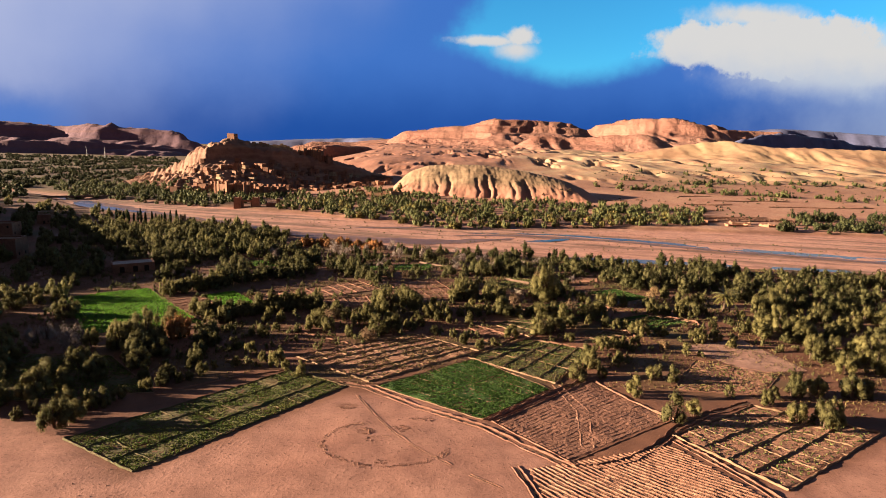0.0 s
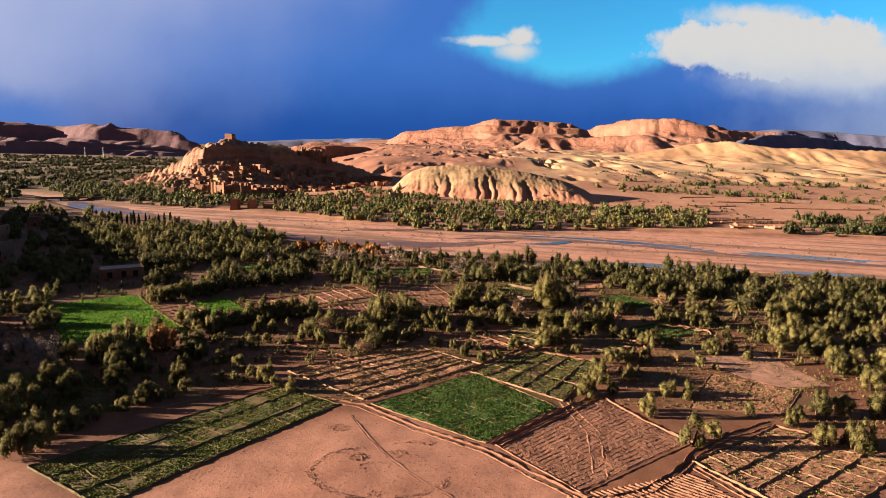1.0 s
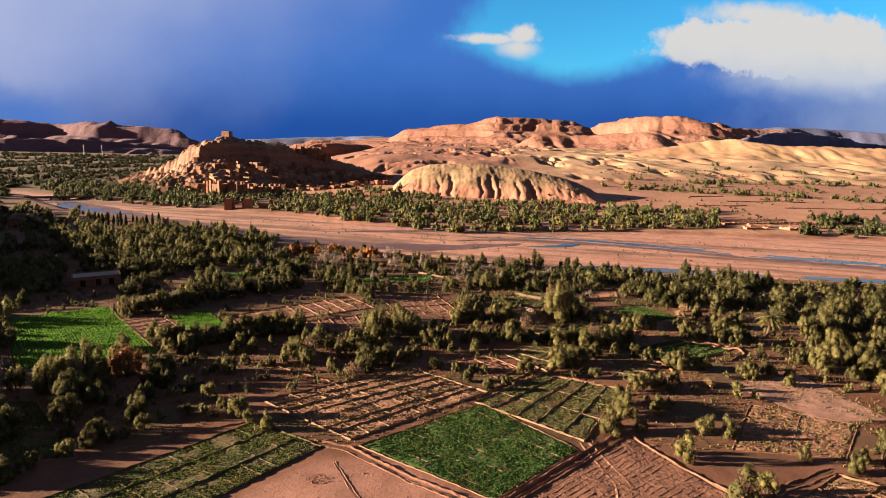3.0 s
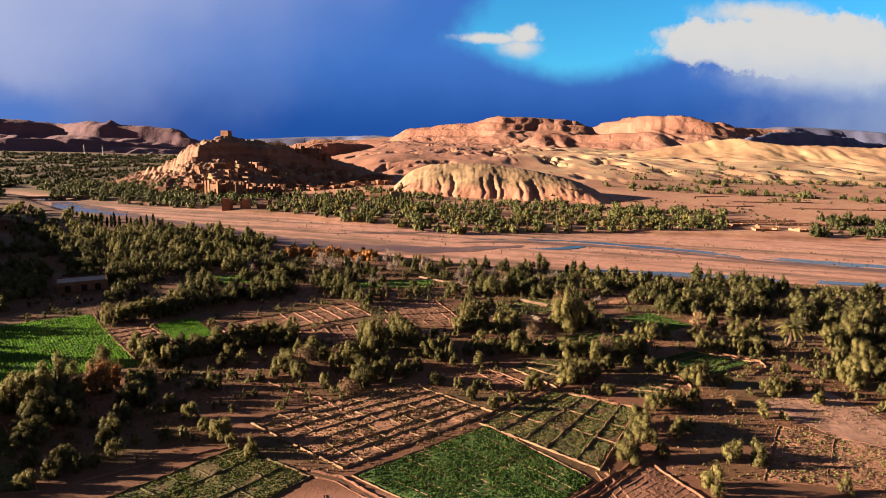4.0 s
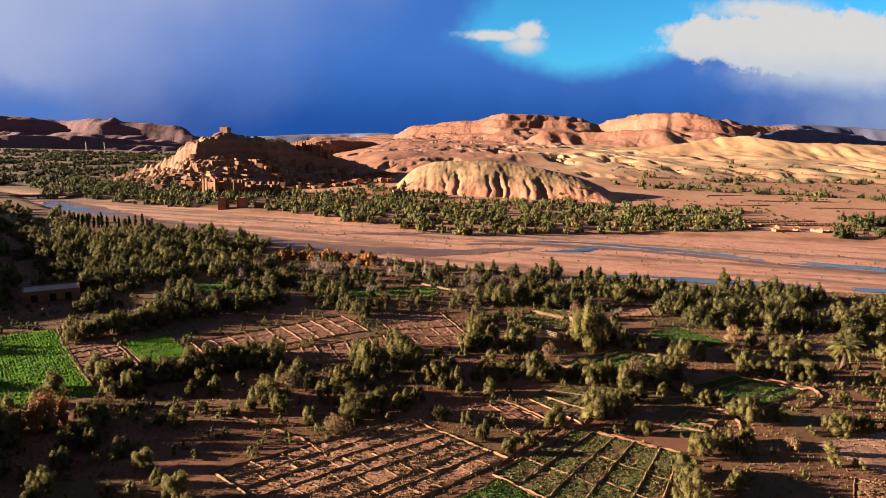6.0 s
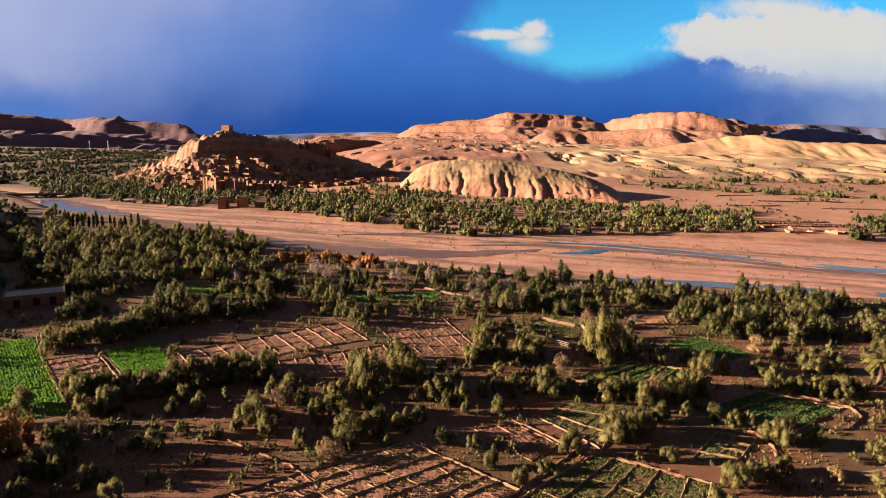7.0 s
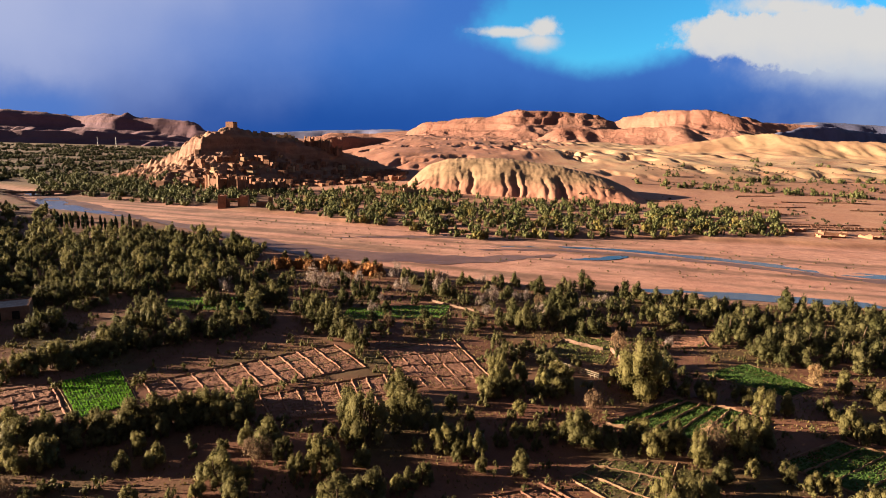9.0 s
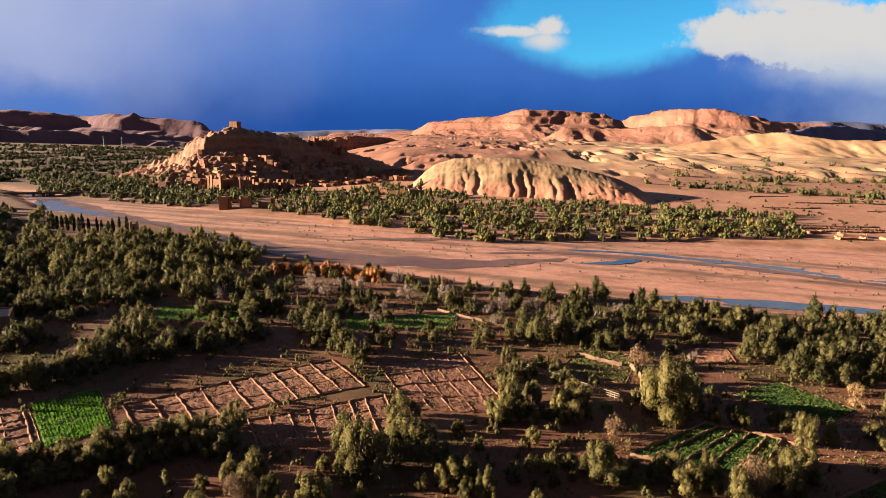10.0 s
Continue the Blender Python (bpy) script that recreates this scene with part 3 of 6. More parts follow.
def tube(bm, pts, radii, sides=6, grown_from=None):
    """A tapered tube through pts; grown_from: a vertex of the wood that it springs from. Returns its first ring."""
    prev, first = None, None
    for (p, r) in zip(pts, radii):
        p = Vector(p)
        ring = [bm.verts.new(p + Vector((math.cos(a) * r, math.sin(a) * r, 0))) for a in (math.tau * k / sides for k in range(sides))]
        first = first or ring
        if prev:
            for k in range(sides):
                bm.faces.new((prev[k], prev[(k + 1) % sides], ring[(k + 1) % sides], ring[k]))
        prev = ring
    if grown_from:
        bm.faces.new((grown_from, first[0], first[1]))
    return first


# ---- water ----
def ribbon(name, pts, widths, mat, label, z=None, lift=0.05, wob=2.0, seed=0.0):
    p = np.array(pts, float)
    d = np.concatenate([[0], np.cumsum(np.hypot(*np.diff(p, axis=0).T))])
    s = np.arange(0, d[-1], 2.0)
    x, y, w = np.interp(s, d, p[:, 0]), np.interp(s, d, p[:, 1]), np.interp(s, d, widths)
    k = np.ones(9) / 9
    x, y = np.convolve(np.pad(x, 4, "edge"), k, "valid"), np.convolve(np.pad(y, 4, "edge"), k, "valid")
    tx, ty = np.gradient(x), np.gradient(y)
    n = np.hypot(tx, ty)
    nx, ny = -ty / n, tx / n
    a = w / 2 + wob * fbm(s / 16 + seed, s * 0 + seed, 4)
    b = w / 2 + wob * fbm(s / 13 - seed, s * 0 + 7 + seed, 4)
    a, b = np.maximum(a, 0.1), np.maximum(b, 0.1)
    q = np.linspace(-1, 1, 7)[None, :]
    off = np.where(q < 0, q * b[:, None], q * a[:, None])
    X, Y = x[:, None] + nx[:, None] * off, y[:, None] + ny[:, None] * off
    Z = ground(X, Y) + lift if z is None else np.full_like(X, z)
    return tagged(grid_mesh(name, X, Y, Z, mat), label, "water", kind="structure")


STREAM_Z = -4.12
ribbon("water_main", [(15, 324), (44, 330), (68, 331), (88, 326), (113, 316), (135, 306), (154, 294), (174, 287), (230, 268), (330, 235)], [0.5, 3, 4, 6, 7, 8, 9, 10, 11, 12], WATER, "shallow slate-blue stream in the gravel riverbed", z=STREAM_Z, wob=2.5)
ribbon("water_side", [(46, 301), (60, 303), (72, 308), (84, 322)], [0.5, 5, 6, 1], WATER, "thin side channel of the stream", z=STREAM_Z, wob=2, seed=3)
ribbon("water_pool", [(60, 254), (78, 251), (97, 249), (115, 247), (141, 243), (190, 236)], [1, 8, 9, 9, 7, 6], WATER, "still pool along the river bank", z=STREAM_Z + 0.03, wob=2.0, seed=5)
ribbon("water_left", [(-340, 494), (-292, 462), (-268, 432), (-238, 406), (-209, 389), (-180, 367), (-158, 351), (-128, 333)], [5, 9, 17, 17, 15, 10, 7, 1], WATER, "shallow stream catching the sky", z=STREAM_Z + 0.06, wob=2.5, seed=9)
WET = material("wet_mud", [(0.155, 0.082, 0.068), (0.205, 0.115, 0.09)], 0.04, 0.5, rough=0.55, bump=0.3, spec=0.25)
ribbon("mud_bar", [(-308, 470), (-246, 428), (-184, 377), (-137, 347), (-100, 320), (-70, 303), (-38, 294), (-3, 291), (28, 300), (50, 312)], [12, 14, 15, 18, 19, 19, 20, 18, 9, 1], WET, "wet grey-brown mud flat", lift=0.10, wob=4, seed=11)
ribbon("mud_bar", [(-60, 335), (-20, 345), (30, 352), (70, 352)], [1, 6, 4, 0.5], WET, "thin wet mud braid", lift=0.10, wob=3, seed=15)
ribbon("mud_bar", [(10, 316), (44, 323), (80, 317), (113, 306), (154, 284), (230, 258)], [1, 5, 6, 7, 6, 5], WET, "thin wet mud braid", lift=0.08, wob=3, seed=19)


# ---- fields ----
def strip_bm(pts, width, height, seed=0.0, sink=0.15, uneven=0.8):
    """A low earthen bank along a line: five points across, uneven along its length."""
    p = np.array(pts, float)
    d = np.concatenate([[0], np.cumsum(np.hypot(*np.diff(p, axis=0).T))])
    n = max(int(d[-1] / 0.6), 2)
    s = np.linspace(0, d[-1], n + 1)
    x, y = np.interp(s, d, p[:, 0]), np.interp(s, d, p[:, 1])
    x, y = x + 0.2 * perlin(s / 2.3 + seed, s * 0 + 1), y + 0.2 * perlin(s / 2.3 - seed, s * 0 + 5)
    tx, ty = np.gradient(x), np.gradient(y)
    ln = np.hypot(tx, ty) + 1e-9
    nx, ny = -ty / ln, tx / ln
    h = height * (1 + uneven * perlin(s / 1.3 + seed, s * 0 + 9))
    wide = width * (1 + 0.5 * uneven * perlin(s / 0.9 + seed, s * 0 + 4))
    z0 = ground(x, y)
    lump = uneven * height * 0.42
    bm = bmesh.new()
    prev = None
    rng = random.Random(int(seed * 100))
    for i in range(n + 1):
        row = [bm.verts.new((x[i] + nx[i] * wide[i] * q, y[i] + ny[i] * wide[i] * q, z0[i] - sink + (h[i] + sink) * r + rng.uniform(-lump, lump) * (r > 0))) for q, r in ((-0.5, 0), (-0.22, 0.75), (0, 1), (0.22, 0.75), (0.5, 0))]
        if prev:
            for j in range(4):
                bm.faces.new((prev[j], prev[j + 1], row[j + 1], row[j]))
        prev = row
    return bm


def tufts(x, y, z, h, w, rng, lean=0.35, blades=2):
    """Upright leaf blades at many places at once: points and four-sided faces."""
    x, y, z, h, w = (np.repeat(q, blades) for q in (x, y, z, h, w))
    n = len(x)
    a = rng.uniform(0, math.tau, n)
    dx, dy = np.cos(a) * w, np.sin(a) * w
    lx, ly = rng.uniform(-lean, lean, n) * h, rng.uniform(-lean, lean, n) * h
    v = np.stack([np.stack(p, -1) for p in ((x - dx, y - dy, z - 0.03), (x + dx, y + dy, z - 0.03), (x + lx + dx * 0.4, y + ly + dy * 0.4, z + h), (x + lx - dx * 0.4, y + ly - dy * 0.4, z + h * 0.9))], 1)
    return v.reshape(-1, 3), np.arange(4 * n).reshape(-1, 4)


def inside(x, y, poly):
    c = False
    for (x0, y0), (x1, y1) in zip(poly, poly[1:] + poly[:1]):
        if (y0 > y) != (y1 > y) and x < (x1 - x0) * (y - y0) / (y1 - y0) + x0:
            c = not c
    return c


FIELD_N = [0]
PLOTS = []


def field(label, c, soil, nu=0, nv=0, crop=None, density=0.0, tall=0.25, furrow=0.0, along="u", bund_h=0.14, rim=True, bund_w=0.36, clump=0.0, rough=0.2, pitch=0.85, rows=0.0, grain=1.5, cross=0.6, stagger=0.12, bund=None):
    """A plot between four corners. nu, nv: basins across and along; crop: leaf material, tufts a square metre; rows: metres between drilled rows."""
    FIELD_N[0] += 1
    PLOTS.append(list(c))
    rng = random.Random(FIELD_N[0])
    c = [np.array(q, float) for q in c]
    lu, lv = np.linalg.norm(c[1] - c[0]), np.linalg.norm(c[3] - c[0])

    def at(u, v):
        return (c[0] * (1 - u) + c[1] * u) * (1 - v) + (c[3] * (1 - u) + c[2] * u) * v
    mid = at(0.5, 0.5)
    root = empty("field_plot", 0, 0, 0)
    tagged(root, label, "field", "terraced field plots")
    st = 0.3
    U, V = np.meshgrid(np.linspace(0, 1, int(lu / st) + 2), np.linspace(0, 1, int(lv / st) + 2))
    P = (c[0][None, None] * (1 - U[..., None]) + c[1] * U[..., None]) * (1 - V[..., None]) + (c[3][None, None] * (1 - U[..., None]) + c[2] * U[..., None]) * V[..., None]
    X, Y = P[..., 0], P[..., 1]
    clod = np.random.default_rng(FIELD_N[0]).normal(0, 1, X.shape)      # broken clods, no two alike
    Z = ground(X, Y) + 0.05 + rough * (0.7 * fbm((0.8 * X + 0.6 * Y) / (3.1 * grain), (0.8 * Y - 0.6 * X) / (3.1 * grain), 2) + 0.3 * clod)
    edge = np.minimum(np.minimum(U, 1 - U) * lu, np.minimum(V, 1 - V) * lv)
    Z = Z - 0.25 * (1 - smooth(0, 0.6, edge))
    s = grid_mesh("soil", X, Y, Z, soil)
    s.parent = root
    lines, low = [], set()
    if rim:
        lines += [[at(0, 0), at(1, 0)], [at(1, 0), at(1, 1)], [at(1, 1), at(0, 1)], [at(0, 1), at(0, 0)]]
    for i in range(1, nu):
        a = (i + rng.uniform(-0.12, 0.12)) / nu
        lines.append([at(a, 0.01), at(a + rng.uniform(-0.01, 0.01), 0.5), at(a, 0.99)])
    for j in range(1, nv):
        b = (j + rng.uniform(-0.12, 0.12)) / nv
        if nu > 1:
            for i in range(nu):     # cross banks are staggered from basin to basin
                bb = b + rng.uniform(-stagger, stagger) / nv
                low.add(len(lines))
                lines.append([at(i / nu + 0.005, bb), at((i + 1) / nu - 0.005, bb + rng.uniform(-0.01, 0.01))])
        else:
            lines.append([at(0.01, b), at(0.99, b)])
    for k, ln in enumerate(lines):
        big = rim and k < 4
        part("bund", strip_bm(ln, bund_w * (0.95 if big else 1.0), bund_h * (0.9 if big else cross if k in low else 1.0), rng.uniform(0, 90)), bund or (BUND if soil in (SOIL, SOIL_PALE) else BUND_PALE), root)
    if furrow:      # every plough ridge is a strip of its own
        skew, ln = (0.57 * lu, lv) if along == "u" else (0.0, lu)
        for k in np.arange(-skew + pitch * 0.7, ln - pitch * 0.5, pitch):
            if along == "u":
                a = np.linspace(0, 1, 41)
                a = a[(k + skew * a > 0.4) & (k + skew * a < lv - 0.4)]
                ridge = [at(u, (k + skew * u) / lv) for u in a]
            else:
                ridge = [at(k / lu, v) for v in np.linspace(0.012, 0.988, 12)]
            if len(ridge) > 2:
                part("ridge", strip_bm(ridge, pitch * 0.72, furrow * 1.5, rng.uniform(0, 90), uneven=0.6), soil, root)
    if crop:
        nr = np.random.default_rng(FIELD_N[0])
        n = int(lu * lv * density)
        u, v = nr.random(n), nr.random(n)
        if rows:
            v = (np.round(v * lv / rows) + nr.normal(0, 0.2, n)) * rows / lv
        q = (c[0] * (1 - u)[:, None] + c[1] * u[:, None]) * (1 - v)[:, None] + (c[3] * (1 - u)[:, None] + c[2] * u[:, None]) * v[:, None]
        ok = (np.minimum(u, 1 - u) * lu > 0.4) & (np.minimum(v, 1 - v) * lv > 0.4)
        if clump:
            ok &= fbm(q[:, 0] / 5.0 + FIELD_N[0], q[:, 1] / 5.0, 3) > clump + nr.uniform(-0.2, 0.2, n)
        q = q[ok]
        vs, fs = tufts(q[:, 0], q[:, 1], ground(q[:, 0], q[:, 1]) + 0.05, tall * nr.uniform(0.45, 1.1, len(q)), nr.uniform(0.07, 0.16, len(q)), nr)
        me = quick_mesh("crop", vs, fs)
        me.materials.append(crop)
        ob = new("crop", me)
        ob.parent = root
        tagged(ob, kind="stuff")
    return root


field("low green barley plot greying to bare soil along tree shade", [(-53.8, 75.6), (-39.5, 67.8), (-15.4, 96.1), (-27.4, 103.3)], SWARD_DULL, nu=3, nv=11, crop=CROP_DULL, density=17, clump=-0.22, bund_h=0.26, bund_w=0.4, rough=0.14, rows=0.45, tall=0.17, bund=SWARD_DULL)
field("brown irrigated plot divided into small earth basins", [(10.9, 115.7), (-3.7, 126.7), (-28.7, 111.0), (-11.4, 98.1)], SOIL_PALE, nu=7, nv=8, crop=STRAW_GREEN, density=5, clump=-0.1, bund_w=0.44, bund_h=0.28, rough=0.13, stagger=0.35, bund=BUND_PALE)
field("bright green barley plot framed by earth banks", [(-9.9, 96.6), (9.0, 84.2), (22.9, 96.3), (9.6, 111.4)], SWARD, nu=2, nv=9, crop=CROP_GREEN, density=16, clump=-0.28, tall=0.2, bund_h=0.16, bund_w=0.3, rows=0.42, rough=0.14)
field("pale green basins with straw-coloured banks", [(8.4, 111.7), (24.3, 99.1), (36.5, 118.4), (22.7, 125.2)], SWARD_DULL, nu=5, nv=3, crop=CROP_DULL, density=13, clump=-0.3, bund_h=0.28, bund_w=0.46, tall=0.13)
field("bare tilled red-brown plot crossed by wheel tracks", [(10.4, 83.7), (20.5, 71.7), (40.9, 84.8), (31.8, 101.4)], SOIL, furrow=0.06, along="v", rough=0.10, pitch=0.8, grain=0.9)
field("red-brown plot split into rectangular basins", [(38.7, 79.7), (48.3, 65.6), (73.9, 81.6), (58.0, 91.1)], SOIL_PALE, nu=4, nv=7, crop=CROP_DULL, density=2.2, clump=0.0, bund_w=0.46, bund_h=0.28, rough=0.12, bund=BUND_PALE)
field("ploughed pink earth with long parallel furrows", [(13.7, 69.8), (15.4, 52), (46.7, 60.1), (37.8, 76.6)], SOIL_PALE, furrow=0.11, along="u", rim=False, rough=0.09, grain=1.2)
field("dark soil plot with sunlit basin banks", [(-52.5, 158.4), (-24.2, 180.7), (-15.5, 169.0), (-45.7, 150.9)], SOIL, nu=9, nv=3, bund_w=0.5, bund_h=0.24, rough=0.16)
field("dark soil plot with sunlit basin banks", [(-31.3, 155.5), (-11.7, 165.9), (-7.8, 154.1), (-26.5, 147.3)], SOIL, nu=7, nv=3, bund_w=0.5, bund_h=0.24, rough=0.16)
field("dark soil plot with sunlit basin banks", [(-14.6, 178.9), (-6.5, 160.8), (9.9, 161.5), (0.9, 188.5)], SOIL, nu=4, nv=5, bund_w=0.5, bund_h=0.24, rough=0.16)
field("vivid green barley field beside a footpath", [(-103.7, 151.6), (-78.6, 121.3), (-55.9, 132.2), (-85.7, 164.8)], SWARD, nu=3, nv=9, crop=CROP_VIVID, density=12, clump=-0.7, bund_h=0.08, bund_w=0.3, tall=0.34, rows=0.5)
field("small vivid green barley plot", [(-67.4, 157.6), (-55.2, 145.0), (-49.0, 151.0), (-59.8, 164.0)], SWARD, nu=2, nv=4, crop=CROP_VIVID, density=16, clump=-0.8, bund_h=0.08, bund_w=0.3, tall=0.3, rows=0.5)
field("brown plot of narrow basins", [(-74.6, 152.1), (-62.5, 138.7), (-55.8, 144.2), (-67.9, 157.2)], SOIL, nu=6, nv=3, bund_w=0.6, bund_h=0.22, rough=0.24)
field("dark green plot with pale cross banks among olive trees", [(25.2, 150.6), (40.5, 161.2), (50.0, 156.8), (40.1, 145.4)], SWARD, nu=1, nv=5, crop=CROP_GREEN, density=15, clump=-0.8, bund_w=0.6, bund_h=0.42, rows=0.45, tall=0.2)
field("bare red tilled plot among olive trees", [(50.8, 197.6), (61.5, 198.8), (59.1, 189.6), (48.1, 187.2)], SOIL_PALE, furrow=0.08)
field("dark green plot among olive trees", [(50.5, 173.3), (62.6, 180.3), (69.5, 168.4), (61.5, 163.1)], SWARD, nu=2, nv=3, crop=CROP_GREEN, density=11, clump=-0.6, rows=0.5)
field("green plot ringed by a pale earth bank", [(46.6, 141.0), (59.5, 147.9), (70.0, 141.6), (55.4, 132.4)], SWARD, nu=1, nv=4, crop=CROP_GREEN, density=13, clump=-0.6, bund_h=0.3, bund_w=0.45, rows=0.5, tall=0.2)
field("walled green plot in tree shade", [(20.0, 180.4), (31.9, 175.6), (39.1, 190.7), (28.4, 195.1)], SWARD_DULL, crop=CROP_DULL, density=5, clump=-0.4)
field("green strip field beyond the orchard", [(-71.5, 199.9), (-50.5, 202.4), (-54.6, 215.6), (-75.2, 211.3)], SWARD, crop=CROP_VIVID, density=5, clump=-0.8)
field("green strip field beyond the orchard", [(-26.7, 198.0), (-0.6, 203.6), (0.8, 217.1), (-26.9, 210.0)], SWARD, crop=CROP_VIVID, density=4, clump=-0.5)
field("patchy green basins between tree rows", [(16.3, 135.3), (22.0, 140.0), (32.3, 139.9), (24.3, 126.3)], SWARD_DULL, nu=3, nv=5, crop=CROP_DULL, density=9, clump=-0.1, bund_h=0.26, bund_w=0.4, tall=0.17)
field("reddish rough plot beside a straw bank", [(6.0, 131.0), (12.4, 133.0), (18.2, 127.2), (13.6, 122.8)], SOIL, nu=2, nv=3, bund_h=0.2, rough=0.3)
field("small plot of green and red basins inside an earth rim", [(36.1, 123.7), (43.6, 132.0), (49.1, 130.5), (40.8, 121.9)], SWARD_DULL, nu=4, nv=2, crop=CROP_DULL, density=7, clump=-0.05, bund_h=0.3, bund_w=0.5, tall=0.17)
PINK = material("pink_earth", [(0.37, 0.195, 0.145), (0.43, 0.24, 0.18)], 0.1, 1.5, bump=0.3)
field("bare pale pink earth clearing", [(57.7, 122.3), (66.8, 106.5), (80.5, 108.1), (76.8, 128.0)], PINK, rim=False, rough=0.05)
field("rough red-brown plot with thin grass", [(46.3, 97.3), (62.6, 95.5), (72.5, 106.2), (58.0, 113.0)], SOIL_PALE, nu=2, nv=3, crop=CROP_DULL, density=1.5, clump=0.0)
field("rough grassy plot in long tree shade", [(-75.5, 86), (-93.5, 110.1), (-65.0, 108.3), (-48.5, 92.2)], SWARD_DULL, nu=2, nv=3, crop=CROP_DULL, density=8, clump=-0.2)


def bank(name, pts, w, h, mat, label, cat="bank"):
    bm = strip_bm(pts, w * 0.75, h * 0.8, len(name) * 3.7 + pts[0][0])
    return tagged(part(name, bm, mat, None), label, cat)


def ditch(pts, w=1.0, h=0.45):
    """An irrigation ditch: two rough banks thrown up beside a dark bed."""
    w, h = w * 0.75, h * 0.7
    p = np.array(pts, float)
    d = np.concatenate([[0], np.cumsum(np.hypot(*np.diff(p, axis=0).T))])
    s = np.arange(0, d[-1] + 1.2, 1.2)
    p = np.stack([np.interp(s, d, p[:, 0]) + 0.35 * w * perlin(s / 3.1, s * 0 + p[0][0]), np.interp(s, d, p[:, 1]) + 0.35 * w * perlin(s / 3.1, s * 0 + p[0][1])], 1)
    t = np.gradient(p, axis=0)
    t /= np.linalg.norm(t, axis=1)[:, None] + 1e-9
    n = np.stack([-t[:, 1], t[:, 0]], 1)
    root = tagged(empty("irrigation_ditch", 0, 0, 0), "narrow irrigation ditch between dug earth banks", "ditch")
    part("bank", strip_bm(p + n * w * 0.75, w * 0.55, h * 0.8, p[0][0], uneven=1.2), SOIL, root)
    part("bank", strip_bm(p - n * w * 0.75, w * 0.5, h * 0.5, p[0][1], uneven=1.4), SOIL, root)
    # the bed lies on the ground, its dark colour in place of dug depth
    part("bed", strip_bm(p, w * 1.3, 0.03, 3.0, uneven=0.0), DITCH, root)


ditch([(-12.8, 92.3), (-9.5, 86), (-5.1, 78.9), (-1, 74.2), (3.4, 70.3)], 0.34, 0.13)
ditch([(5.8, 68.2), (9.9, 65.1)], 0.34, 0.13)
ditch([(-17, 97.5), (-10.9, 95.3), (-2.3, 88.6), (9.3, 81.3), (15, 75.5), (20.4, 70.3), (25, 70.6), (29.3, 72.4), (35.0, 76.3), (40.5, 82.0), (48, 87.6), (58.0, 92.1)], 1.0, 0.4)
ditch([(12.3, 70.5), (13.4, 66.5), (14.4, 62.2)], 0.9, 0.3)
ditch([(38.3, 77.9), (42.3, 70.9), (45.5, 64.6), (47, 59)], 0.9, 0.35)
bank("earth_bank", [(9.6, 83.9), (20, 93), (31.0, 102.4)], 0.9, 0.35, BUND, "double earth bank between two plots")
bank("earth_bank", [(10.9, 83.2), (21.5, 92), (32.2, 101.4)], 0.7, 0.3, BUND, "double earth bank between two plots")
bank("earth_bank", [(11.0, 116.0), (23.5, 128.8), (26.8, 131.5)], 0.9, 0.3, BUND, "straw-coloured path bank between plots")
bank("earth_bank", [(-30.4, 126.0), (-19.0, 119.9), (-14.4, 115.2)], 0.7, 0.25, BUND, "low earth bank along a plot")
bank("earth_bank", [(-85.5, 164.8), (-76, 153), (-65.7, 141.9), (-55.2, 130.9)], 0.8, 0.3, BUND, "trodden earth footpath bank")
bank("earth_bank", [(31.8, 101.9), (36, 93), (41.4, 85.2)], 0.7, 0.3, BUND, "earth bank beside the tilled plot")
bank("earth_bank", [(-46, 93.5), (-37, 99.5), (-27, 104)], 0.7, 0.25, BUND, "earth bank under the tree row")


bank("earth_bank", [(60.2, 149.4), (65.3, 146.6), (69.3, 144.1), (71.8, 141.8), (71.0, 138.4), (66.7, 134.8)], 0.9, 0.4, BUND, "curving pale bank round a green plot")
bank("earth_bank", [(43.9, 132.9), (48.2, 133.2), (50.2, 131.2), (50.3, 128.0), (49.1, 125.4)], 0.9, 0.4, BUND, "curving earth rim of a small plot")
bank("earth_bank", [(16.1, 118.8), (20.0, 122.2), (24.0, 125.6), (27.1, 123.2), (30.3, 121.4), (33.5, 119.7)], 0.8, 0.35, BUND, "straw-coloured path bank between plots")
bank("earth_bank", [(12.3, 134.0), (15.5, 131.2), (18.6, 127.8), (20.8, 124.3)], 0.7, 0.3, BUND, "straw-coloured path bank between plots")
bank("earth_bank", [(33.0, 163.9), (40.5, 162.6), (48.9, 158.2), (52.4, 154.3), (48.2, 146.8)], 0.8, 0.3, BUND, "reddish path bank along a green plot")


bank("wheel_track", [(23.5, 98.5), (25.5, 88), (23.0, 74.5)], 1.1, 0.12, SOIL_PALE, "pressed wheel track across tilled soil", "track")
bank("wheel_track", [(25.0, 98.5), (27.5, 88), (25.0, 75.5)], 1.1, 0.12, SOIL_PALE, "pressed wheel track across tilled soil", "track")


def stone_wall(pts, h, label, mat=STONE):
    bm = strip_bm(pts, 0.4, h * 0.45, pts[0][0] + 3, uneven=0.3)
    return tagged(part("field_wall", bm, mat, None), label, "wall")


